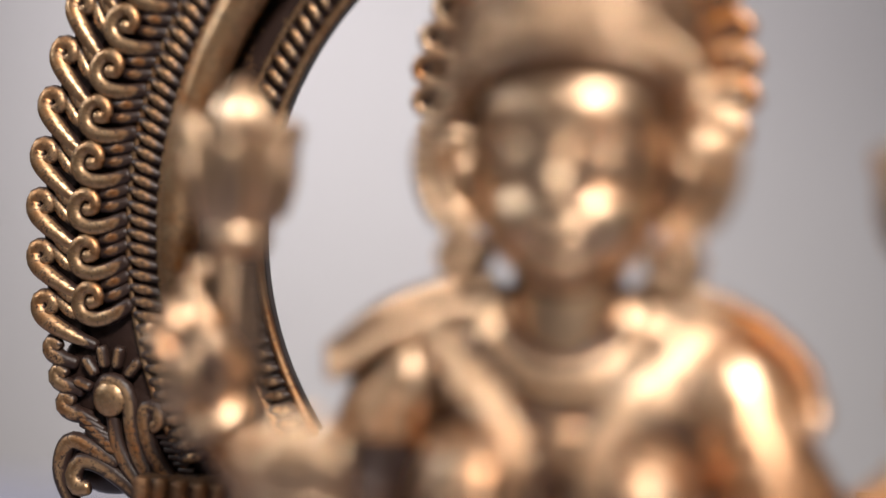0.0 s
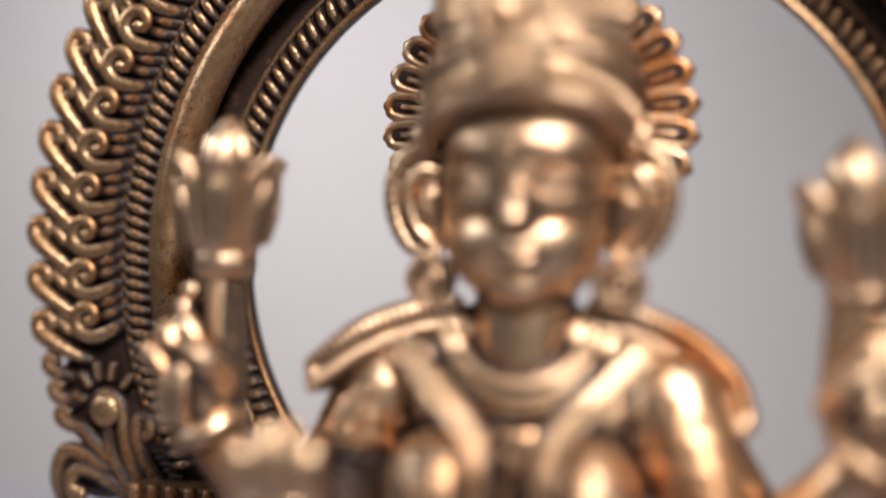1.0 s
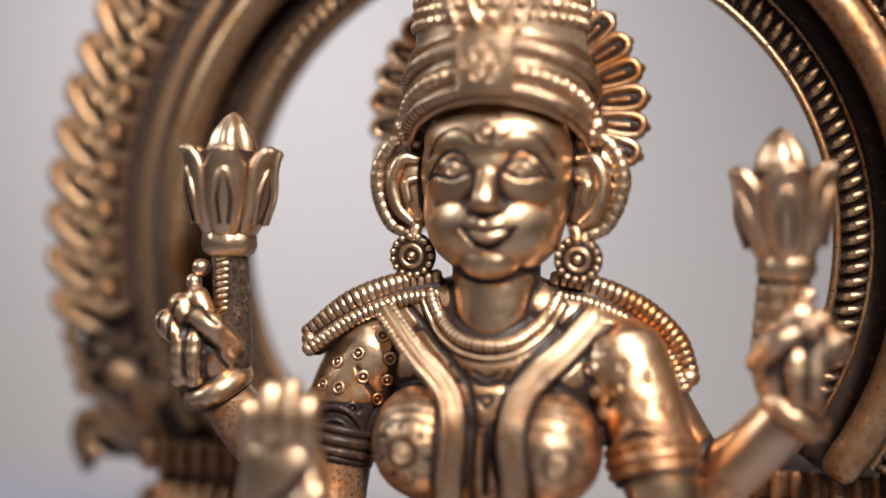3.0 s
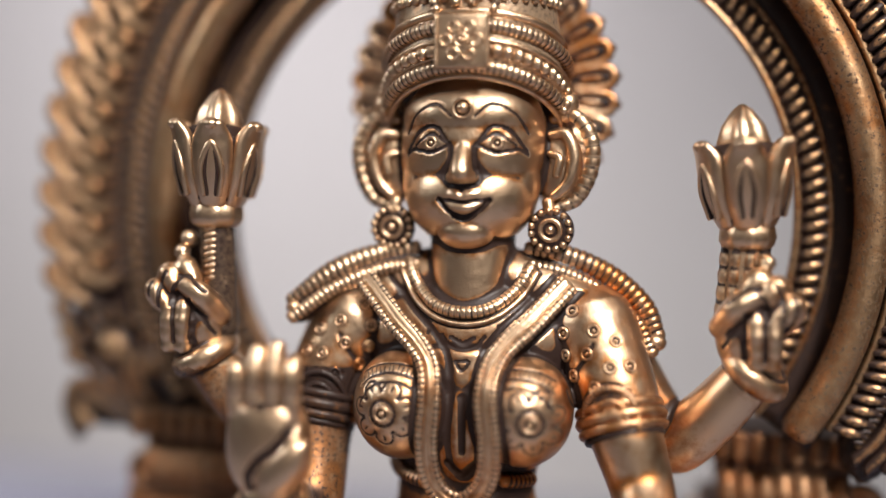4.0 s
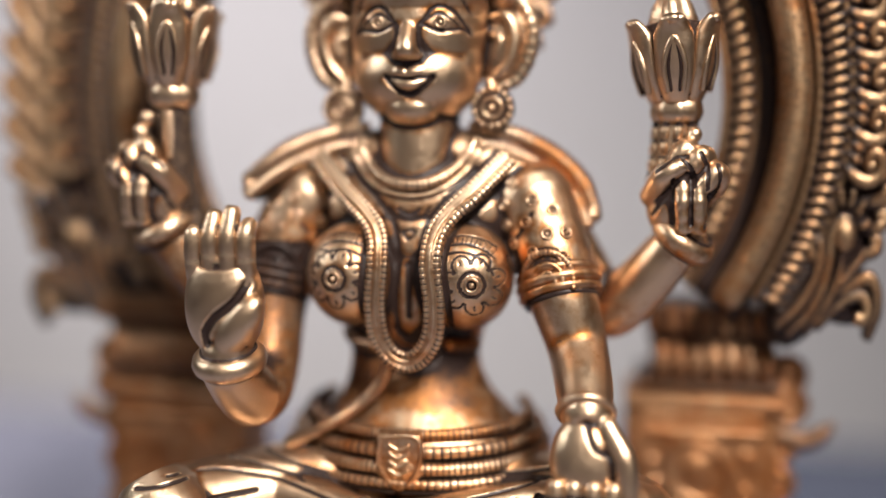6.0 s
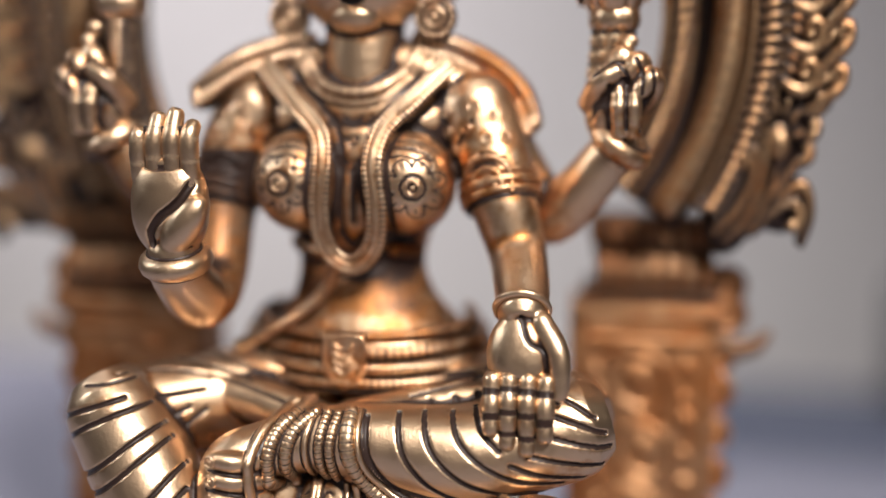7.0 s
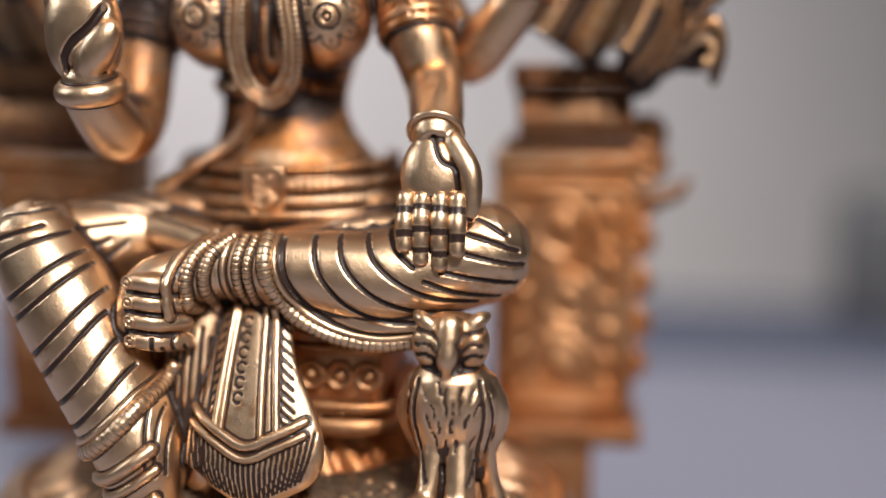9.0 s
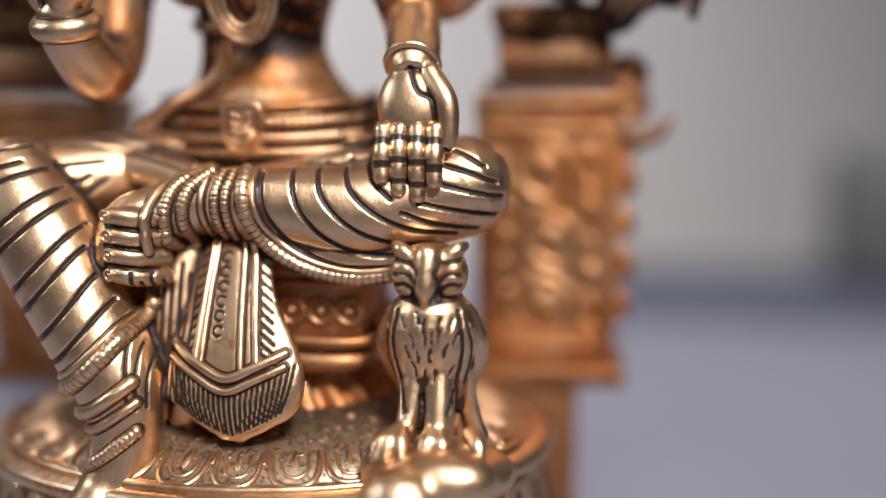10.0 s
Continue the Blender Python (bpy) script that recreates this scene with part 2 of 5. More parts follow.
class Casting:
    """Soft masses fused into one skin, on which lines are engraved and cords laid."""

    def __init__(self, masses, voxel, soften):
        ob = new("masses", masses.mesh("masses"))
        re = ob.modifiers.new("fuse", "REMESH")
        re.mode, re.voxel_size = "VOXEL", voxel * MM
        sm = ob.modifiers.new("soften", "SMOOTH")
        sm.factor, sm.iterations = 0.5, soften
        dg = bpy.context.evaluated_depsgraph_get()
        me = bpy.data.meshes.new_from_object(ob.evaluated_get(dg))
        self.v = np.empty(len(me.vertices) * 3)
        me.vertices.foreach_get("co", self.v)
        self.v = self.v.reshape(-1, 3) / MM
        self.nor = np.empty(len(me.vertices) * 3)
        me.vertex_normals.foreach_get("vector", self.nor)
        self.nor = self.nor.reshape(-1, 3)
        self.faces = [tuple(q.vertices) for q in me.polygons]
        self.tree = BVHTree.FromPolygons(self.v.tolist(), self.faces)
        self.kd = KDTree(len(self.v))
        for i, c in enumerate(self.v.tolist()):
            self.kd.insert(c, i)
        self.kd.balance()
        self.depth, self.stain, self.tarnish = (np.zeros(len(self.v)) for _ in range(3))
        self.geo, self.start = Geo(), -150.0
        bpy.data.objects.remove(ob)
        bpy.data.meshes.remove(me)

    def snap(self, x, z):
        hit = self.tree.ray_cast((x, self.start, z), (0, 1, 0))[0]
        return None if hit is None else np.array(hit)

    def laid(self, flat, step=0.6, closed=False):
        got = [self.snap(x, z) for x, z in spline(flat, step, closed)]
        return [g for g in got if g is not None]

    def near(self, points, reach, deep, dark):
        for q in points:
            for co, i, d in self.kd.find_range(q, reach):
                w = 1 - (d / reach) ** 2
                self.depth[i] = max(self.depth[i], deep * w)
                self.stain[i] = max(self.stain[i], dark * min(1, 1.7 * w))
        wide = reach + 1.6
        for q in points[::4]:
            for co, i, d in self.kd.find_range(q, wide):
                self.tarnish[i] = max(self.tarnish[i], dark * (1 - (d / wide) ** 2))

    def carve(self, flat, width=0.5, deep=0.45, dark=1.0, closed=False):
        """An engraved line through (x, z) on the front."""
        self.near(self.laid(flat, 0.25, closed), width, deep, dark)

    def cord(self, flat, r, pitch=0.0, amp=0.12, lift=0.2, closed=False, shade=True, n=8):
        """A raised cord through (x, z) on the front, with wax along its edges."""
        pts = self.laid(flat, max(0.8, r * 0.6), closed)
        if len(pts) < 3:
            return
        pts = np.array(pts)
        for _ in range(2):
            pts[1:-1] = (pts[:-2] + 2 * pts[1:-1] + pts[2:]) / 4
        if shade:
            self.near(spline(pts, 0.5), r + 0.55, 0.1, 0.95)
        self.geo.tube(pts - (0, lift, 0), r, n, step=r, pitch=pitch, amp=amp * 0.45, valley=0.55)

    def stud(self, x, z, r, dark=0.9, ring=False):
        c = self.snap(x, z)
        if c is None:
            return
        self.near([c], r + 0.6, 0.12, dark)
        if ring:
            self.geo.ring(c - (0, 0.15, 0), r, 0.32, n=14, m=6)
            self.geo.ball(c, (r * 0.45, 0.4, r * 0.45), 8, 5)
        else:
            self.geo.ball(c, r, 10, 6)

    def dot(self, x, z, r):
        """A small raised ring that lies on the skin."""
        hit, normal = self.tree.ray_cast((x, self.start, z), (0, 1, 0))[:2]
        if hit is not None:
            self.near([np.array(hit)], r + 0.55, 0.1, 0.95)
            self.geo.ring(np.array(hit) + 0.12 * np.array(normal), r, 0.3, tuple(normal), 14, 6)
            self.geo.ball(np.array(hit), 0.42, 8, 5)

    def finish(self, name, material):
        v = self.v - self.nor * self.depth[:, None]
        e = np.array([q[:4] for q in self.faces])
        a, b = np.concatenate([e[:, k] for k in range(4)]), np.concatenate([e[:, (k + 1) % 4] for k in range(4)])
        n = np.bincount(a, minlength=len(v)) + 1e-9
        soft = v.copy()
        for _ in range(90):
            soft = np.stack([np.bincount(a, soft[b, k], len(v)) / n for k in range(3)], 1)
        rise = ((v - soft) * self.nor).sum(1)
        # hollows turn brown and dark by relief height: tarnish plus painted shade
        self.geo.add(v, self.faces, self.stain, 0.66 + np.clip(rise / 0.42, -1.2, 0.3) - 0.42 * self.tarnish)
        # paler in front and above; shade behind the palm and at the waist painted
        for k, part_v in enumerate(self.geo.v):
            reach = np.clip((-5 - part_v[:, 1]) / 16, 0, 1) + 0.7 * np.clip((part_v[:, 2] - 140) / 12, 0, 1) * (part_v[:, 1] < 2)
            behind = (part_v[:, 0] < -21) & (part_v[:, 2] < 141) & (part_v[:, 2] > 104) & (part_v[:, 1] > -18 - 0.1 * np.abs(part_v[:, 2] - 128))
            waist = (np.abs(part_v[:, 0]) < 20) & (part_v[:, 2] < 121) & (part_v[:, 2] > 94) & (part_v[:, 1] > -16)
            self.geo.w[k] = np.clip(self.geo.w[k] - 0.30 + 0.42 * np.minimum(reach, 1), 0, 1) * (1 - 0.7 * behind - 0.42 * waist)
        return new(name, self.geo.mesh(name, material))


# ---- the room ----
def slab(name, lo, hi, material, label, category, bevel=0.004):
    bm = bmesh.new()
    size, mid = Vector(hi) - Vector(lo), (Vector(hi) + Vector(lo)) / 2
    bmesh.ops.create_cube(bm, size=1, matrix=Matrix.Translation(mid) @ Matrix.Diagonal((*size, 1)))
    if bevel:
        bmesh.ops.bevel(bm, geom=bm.edges[:], offset=bevel, segments=2, profile=0.5, affect="EDGES")
    me = bpy.data.meshes.new(name)
    bm.to_mesh(me)
    bm.free()
    me.materials.append(material)
    return tagged(new(name, me), label, category)


# front and side walls and ceiling are unseen, toned for reflections in the brass
for wall_name, lo, hi in (
    ("wall_back", (-1.5, 0.95, -0.75), (1.5, 1.05, 1.7)),
    ("wall_front", (-1.5, -1.6, -0.75), (1.5, -1.5, 1.7)),
    ("wall_left", (-1.6, -1.6, -0.75), (-1.5, 1.05, 1.7)),
    ("wall_right", (1.5, -1.6, -0.75), (1.6, 1.05, 1.7)),
):
    tagged(slab(wall_name, lo, hi, WALL if wall_name in ("wall_back", "wall_front") else GREY, "plain pale matt painted wall of the room" if wall_name in ("wall_back", "wall_front") else "unseen dark grey side wall that darkens reflections in the brass", "wall", 0), kind="structure")
tagged(slab("ceiling", (-1.6, -1.6, 1.7), (1.6, 1.05, 1.8), GREY, "unseen dark ceiling that darkens reflections in the brass", "ceiling", 0), kind="structure")
tagged(slab("floor", (-1.6, -1.6, -0.85), (1.6, 1.05, -0.75), FLOOR, "plain grey floor under the table", "floor", 0), kind="structure")

table = thing("table", "table with a pale lavender top under the brass statue", "table")
top = slab("tabletop", (-0.6, -0.35, -0.03), (0.6, 0.36, 0.0), CLOTH, "", "", 0.006)
top.parent = table
for lx in (-0.55, 0.55):
    for ly in (-0.3, 0.31):
        leg = slab("leg", (lx - 0.025, ly - 0.025, -0.75), (lx + 0.025, ly + 0.025, -0.03), FLOOR, "", "")
        leg.parent = table


slab("folded_cloth", (0.03, 0.238, 0.0), (0.55, 0.345, 0.006), SLATE, "folded slate blue cloth lying along the table's edge", "cloth", 0.002)


def dark_case():
    g = Geo()
    g.box((238, 305, 39.5), (90, 40, 67), 9.0)
    return tagged(new("case", g.mesh("case", DARK)), "dark rounded case standing on the folded cloth", "case")


dark_case()


# ---- the seated figure ----
def lotus(g, c, lean, h=25.0):
    """A lotus bud on a ribbed collar; c is the collar's foot."""
    q = Geo()
    q.lathe((0, 0, 0), [(3.2, -1), (4.9, 0), (5.5, 1.4), (5.3, 3.2), (4.4, 4.4), (4.2, 6)], 28, lobes=9, deep=0.10)
    q.lathe((0, 0, 0), [(3.6, 4), (4.9, 7), (5.9, 11), (6.6, 15), (6.2, 18), (3, 19)], 20, p=0.85)
    for i in range(6):
        a = math.tau * (i + 0.25) / 6
        u = np.array((math.cos(a), math.sin(a), 0))
        line = [u * 4.5 + (0, 0, 4.2), u * 6.1 + (0, 0, 8), u * 7.1 + (0, 0, 12.5), u * 7.6 + (0, 0, 16.0), u * 9.0 + (0, 0, 18.2)]
        q.tube(line, [2.5, 3.5, 3.9, 3.8, 2.5], 16, 1.0, flat=0.45, side=tuple(u))
        w = np.array((-u[1], u[0], 0))
        for k, rad, wax in ((1.0, 0.62, 0.0), (0.6, 0.42, 1.0)):
            arch = [u * 6.9 - w * 1.5 * k + (0, 0, 5.6), u * 8.2 - w * 2.0 * k + (0, 0, 10.5), u * (9.0 - 0.2 / k) + (0, 0, 13.4 + 1.6 * k), u * 8.2 + w * 2.0 * k + (0, 0, 10.5), u * 6.9 + w * 1.5 * k + (0, 0, 5.6)]
            q.tube(arch, rad, 8, 0.7, p=wax)
        q.ball(u * 8.9 + (0, 0, 18.2), (1.7, 1.7, 1.1), 10, 7)
        gap = math.tau * (i + 0.75) / 6
        e = np.array((math.cos(gap), math.sin(gap), 0))
        q.tube([e * 4.9 + (0, 0, 5), e * 6.1 + (0, 0, 10), e * 7.4 + (0, 0, 15.5)], 0.75, 6, 1, p=1.0)
    q.lathe((0, 0, 0), [(4.6, 16), (5.2, 18.5), (4.2, 21.5), (2.0, 24.3), (0.5, h + 0.4)], 24, lobes=5, deep=0.24)
    v = np.vstack(q.v) * (0.93, 0.93, 1) @ np.array(Euler([radians(k) for k in lean]).to_matrix()).T + np.array(c)
    g.add(v, q.f, np.concatenate(q.p))


def upper_palm(g, s, y):
    """The raised rear palm that grips a lotus stem: curled fingers on the outside, two straight in front."""
    g.ball((s * 50.4, y - 1, 150), (5.8, 4.8, 8.2), turn=(0, s * 8, 0))
    for dx, dz, dy in ((6.0, 158.2, -2), (8.9, 157.0, -3.0), (11.4, 154.0, -3.2)):
        x = s * (46 + dx)
        g.tube([(x - s * 2.4, y + 2, dz - 4.5), (x, y + dy + 1, dz - 1), (x - s * 0.4, y + dy - 1.7, dz + 1.1), (x - s * 2.2, y + dy - 2.6, dz - 1.0)], [2.0, 2.2, 2.15, 1.8], 10, 0.8)
    for x in (51.0, 53.8):
        g.tube([(s * x, y - 5.0, 154), (s * x, y - 6.3, 150), (s * (x + 0.3), y - 5.6, 144.8)], [1.45, 1.6, 1.5], 8, 0.7, pitch=2.4, amp=0.06)
    g.tube([(s * 45.6, y - 2, 150.5), (s * 47.6, y - 5.6, 154.3), (s * 50.6, y - 6.0, 156.2)], [2.3, 2.2, 1.7], 8, 0.8)
    g.ball((s * 53, y - 2.4, 162), 1.5, 10, 6)


class SmoothGeo(Geo):
    """Finely divided masses, so that no facet shows on the fused skin."""

    def tube(self, points, r, n=10, step=1.0, **more):
        super().tube(points, r, n * 3, step * 0.5, **more)

    def ball(self, c, r, n=16, m=10, **more):
        super().ball(c, r, n * 3, m * 3, **more)


def figure_masses():
    g = SmoothGeo()
    # trunk
    g.ball((0, 4, 146), (23, 11.5, 13))
    g.tube([(0, 4, 140), (-0.5, 4, 128), (-0.8, 4, 118), (-0.5, 4, 110), (0, 4, 102)], [17, 15.2, 13.2, 15.5, 22], 28, 1.5, flat=0.78)
    g.tube([(-23, 4, 150), (-10, 4.5, 156), (0, 5, 158), (10, 4.5, 156), (23, 4, 150)], [7, 6.5, 6.5, 6.5, 7], 16, 2)
    g.tube([(0, 4, 152), (0, 3, 161), (0, 4, 170)], [9.4, 8.1, 8.2], 20, 1.5)
    g.ball((0, 5, 99), (27, 16.5, 9.0))
    for s in (-1, 1):
        g.ball((s * 11, -5.5, 134.6), (9.3, 10, 10.2), 28, 18)
        g.ball((s * 22.5, 3, 148), (8.2, 8.2, 9.0))
    g.ball((0.4, -3.5, 132), (7, 6.5, 13))
    # head
    g.ball((0, 3.4, 182), (14.0, 12.2, 17), 32, 22)
    g.ball((0, 1.0, 173.0), (12.4, 10.2, 9.6), 28, 18)
    g.ball((0, 1.6, 187.5), (13.2, 10.6, 8.0), 28, 18)
    for s in (-1, 1):
        g.ball((s * 5.8, 0.5, 175.8), (7.2, 6.0, 9.4))
        g.ball((s * 6.0, -4.3, 183), (3.6, 3.2, 2.2))
        g.ball((s * 1.75, -9.1, 176.4), (1.35, 1.5, 1.1))
    g.ball((0, -3.8, 166.8), (5.4, 4.4, 3.6))
    g.tube([(0, -5.9, 186), (0, -7.4, 182.5), (0, -9.6, 178.6), (0, -10.3, 177.0)], [0.9, 1.3, 1.9, 2.1], 12, 0.5)
    g.tube([(-4.5, -6.3, 173.0), (-2, -8.6, 173.4), (0.3, -9.0, 173.0), (2.4, -8.6, 173.4), (5.0, -6.3, 173.0)], [0.4, 0.75, 0.85, 0.75, 0.4], 8, 0.5)
    g.tube([(-3.4, -6.8, 171.9), (-1.8, -8.3, 171.2), (0.3, -8.7, 170.9), (2.2, -8.3, 171.2), (4.0, -6.8, 171.9)], [0.4, 0.8, 0.95, 0.8, 0.4], 8, 0.5)
    for s in (-1, 1):
        g.ball((s * 16, 3.5, 178.5), (4.6, 2.4, 7.5))
    # front arm that rests on the knee
    g.tube([(23, 3, 149), (27, -1, 139), (29.5, -4, 131), (32.5, -6, 122), (34.3, -14, 115.5), (34.8, -18.5, 112.5)], [8.2, 7.6, 6.6, 5.7, 5.2, 4.6], 18, 1.2)
    g.ball((35, -21.5, 105), (6.3, 3.6, 8.2), turn=(-12, 0, 0))
    g.tube([(38.5, -21, 111), (41.6, -23.3, 106), (42.2, -24.2, 100.5), (41.6, -24.6, 98)], [2.1, 2.2, 1.8, 1.5], 10, 0.8)
    # front arm with the open palm
    g.tube([(-23, 3, 149), (-27, 0, 139), (-28.8, -3, 128), (-28, -9, 116), (-27.6, -17, 112.5), (-29, -24, 118), (-29, -25.5, 122)], [8.2, 7.6, 6.8, 6.2, 6.2, 5.2, 4.9], 18, 1.2)
    g.ball((-29.4, -26, 131.0), (7.3, 4.4, 9.8), 24, 16, power=0.9)
    g.ball((-25.6, -28.6, 127.6), (3.2, 2.8, 6.4), turn=(0, 36, 0))
    # rear arms with the lotus buds
    g.tube([(25, 7, 147), (33, 8, 134), (37.5, 6.5, 127.5), (44, 4, 133), (51.5, 1.2, 142.5)], [6.5, 5.8, 5.9, 5.4, 4.7], 16, 1.2)
    g.tube([(-25, 6, 147), (-33, 3, 134), (-37.5, -1, 127.5), (-43, -5, 133), (-49.3, -8, 142.5)], [6.5, 5.8, 5.9, 5.4, 4.7], 16, 1.2)
    upper_palm(g, 1, 1)
    upper_palm(g, -1, -8)
    # thighs, folded leg and hanging leg
    g.tube([(-8, 0, 92), (-26, -10, 90.6), (-41, -22, 89.6)], [10.4, 9.8, 9.0], 22, 1.5)
    g.tube([(-42, -25, 91), (-33.5, -29, 79), (-25, -32, 65), (-18.5, -34.5, 54), (-17.2, -37, 44), (-20, -41, 35), (-23, -50, 30), (-25, -58, 28)], [9.2, 9.8, 9.2, 8.4, 6.2, 5.6, 5.6, 4.6], 22, 1.5)
    g.tube([(10, 0, 91), (30, -5, 90.5), (43, -11, 89.8)], [9.6, 9.8, 9.6], 22, 1.5)
    g.tube([(43.2, -15, 89.8), (26, -20, 85.5), (10, -22, 86.8), (-3, -23.5, 87.5), (-11, -26, 86)], [9.9, 9.4, 7.6, 6.2, 5.4], 22, 1.5)
    g.tube([(-11, -26, 86), (-17, -29.5, 84), (-19.5, -31, 78)], [5.4, 5.2, 4.2], 16, 1)
    for k in range(4):
        z = 86.0 - 3.6 * k
        g.tube([(-10.6, -30.0, z - 1.0), (-14.6, -34.0, z - 0.2), (-18.0, -34.8, z + 0.4)], [1.7, 1.85, 1.7], 10, 0.7)
    # skirt hem under the folded leg and the cloth that hangs between the legs
    g.tube([(5, -22, 84), (13, -21, 79.5), (24, -20.5, 77.5), (34, -20, 78.5)], [5.5, 6.0, 6.2, 5.6], 16, 1.5)
    g.tube([(1.4, -22, 82), (1.8, -28.5, 70), (2.8, -32.5, 60), (3.6, -35, 53), (3.4, -36, 48.5), (3.2, -36, 45.5)], [6.0, 8.4, 12.4, 13.0, 8.0, 3.0], 24, 1, flat=0.28)
    # loose cloth folds in the lap
    g.tube([(-34, -14, 94), (-18, -15, 92), (-4, -18, 89)], [4.5, 4.5, 4], 14, 1.5)
    g.tube([(-8, -19, 82), (-11, -23, 70), (-10.5, -26, 58), (-9, -28, 48)], [4.6, 6.0, 6.2, 4.2], 14, 1.2)
    g.tube([(34, -10, 94), (18, -14, 92), (2, -17, 89.5)], [4.5, 4.5, 4], 14, 1.5)
    return g


def goddess():
    c = Casting(figure_masses(), 0.33, 4)
    g = c.geo
    # face
    for s in (-1, 1):
        c.carve([(s * 2.2, 187.2), (s * 5.2, 189.4), (s * 9, 187.8), (s * 11.2, 184.3)], 0.34, 0.3, 0.85)
        c.carve([(s * 2.6, 182.4), (s * 5.2, 185.4), (s * 8.4, 184.6), (s * 11.0, 181.2)], 0.42, 0.4)
        c.carve([(s * 2.6, 182.2), (s * 5.8, 180.9), (s * 9.6, 181.4), (s * 11.2, 180.6)], 0.4, 0.4)
        c.carve([(s * 3.4, 182.8), (s * 6, 184.2), (s * 9.2, 182.2)], 0.34, 0.25, 0.8)
        c.stud(s * 6.0, 182.5, 0.95, 0.8, ring=True)
        c.carve([(s * 2.5, 177.8), (s * 3.2, 176.2), (s * 2.2, 175.0)], 0.45, 0.4, 0.9)
        c.carve([(s * 2.4, 182.2), (s * 2.2, 179.5), (s * 2.9, 176.5)], 0.6, 0.25, 0.45)
    c.carve([(-4.4, 172.5), (-2.1, 172.2), (0.3, 172.0), (2.5, 172.2), (4.9, 172.5)], 0.42, 0.4, 1.0)
    c.carve([(-4.4, 172.3), (-2.6, 170.4), (0.3, 169.2), (3.1, 170.4), (4.9, 172.3)], 0.62, 0.9, 1.0)
    c.carve([(-1.5, 169.5), (0.3, 168.9), (2.0, 169.5)], 0.7, 0.9, 1.0)
    c.carve([(-2.2, 175.1), (0, 175.0), (2.2, 175.1)], 0.45, 0.3, 0.8)
    c.carve([(0, 174.6), (0, 173.2)], 0.5, 0.25, 0.3)
    c.stud(0, 188.6, 1.15, 1.0)
    bindi = c.snap(0, 188.6)
    g.ring(bindi - (0, 0.25, 0), 1.75, 0.35, n=18, m=6)
    # crown: cone, arched cords, front plaque and net of beads
    g.lathe((0, 4, 0), [(12, 194.5), (16.2, 195), (16.6, 197), (16.0, 201), (15.4, 206), (15.0, 212), (13.9, 221), (12, 231), (9, 240), (5, 247), (2.2, 252), (0.6, 257)], 48, squash=(1, 0.80), p=0.35)

    def hoop(z0, drop, radius, r, pitch, amp, flat=1.0):
        pts = []
        for a in np.linspace(-115, 115, 41):
            t = radians(a)
            pts.append((radius * math.sin(t), 5 - radius * 0.80 * math.cos(t), z0 - drop * (1 - math.cos(t))))
        g.tube(pts, r, 10, 1.2, pitch=pitch, amp=amp, flat=flat)

    hoop(196.0, 8.8, 17.2, 1.35, 1.1, 0.05)
    hoop(194.3, 8.8, 16.4, 0.6, 0, 0)
    hoop(197.8, 8.2, 17.4, 0.45, 0, 0)
    hoop(200.6, 7.0, 17.3, 0.5, 0, 0)
    hoop(203.2, 6.0, 17.0, 1.3, 1.05, 0.06)
    hoop(205.6, 5.0, 16.4, 0.8, 0, 0)
    for a in np.linspace(-100, 100, 31):
        if abs(a) > 14:
            t = radians(a)
            g.ball((17.2 * math.sin(t), 4 - 13.8 * math.cos(t), 199.0 - 7.8 * (1 - math.cos(t))), (1.2, 0.7, 1.2), 10, 6)
    g.box((0, -10.2, 200), (9.6, 2.2, 9.6), 0.6)
    for k in range(6):
        t = math.tau * k / 6
        g.ring((2.7 * math.cos(t), -11.4, 200 + 2.7 * math.sin(t)), 0.95, 0.36, n=12, m=6)
    g.ring((0, -11.4, 200), 1.1, 0.42, n=12, m=6)
    g.ball((0, -11.5, 200), 0.7, 8, 5)
    for x in (-4.5, 4.5):
        g.tube([(x, -11.2, 195.6), (x, -11.2, 204.4)], 0.42, 6, 1)
    for row in range(13):
        z = 208.2 + 2.15 * row
        rad = float(np.interp(z, (206, 212, 221, 231, 240), (15.5, 15.1, 14.0, 12.1, 9.1))) + 0.2
        count = int(rad * 2.9)
        for k in range(count):
            a = math.tau * (k + 0.5 * (row % 2)) / count
            if math.sin(a) < 0.45:
                g.ball((rad * math.cos(a), 4 + 0.80 * rad * math.sin(a), z), (0.95, 0.6, 1.0), 8, 5)
    for s in (-1, 1):
        g.tube([(s * 5.2, -8.4, 206), (s * 7.5, -7.0, 213), (s * 4.2, -7.2, 220), (0, -7.0, 226)], 0.8, 8, 1, pitch=1.4, amp=0.15)
        g.tube([(s * 1.6, -8.8, 207), (s * 3.0, -8.4, 211), (0, -8.0, 216)], 0.9, 8, 0.8)
    # wheel of petals behind the crown
    g.lathe((-0.8, 17.5, 194), [(17, -2), (20.5, -1.6), (20.5, 1.6), (17, 2)], 48, turn=(90, 0, 0), p=0.9)
    g.ring((-0.8, 15.6, 194), 19.0, 0.8, n=48, m=8, pitch=1.5, amp=0.15)
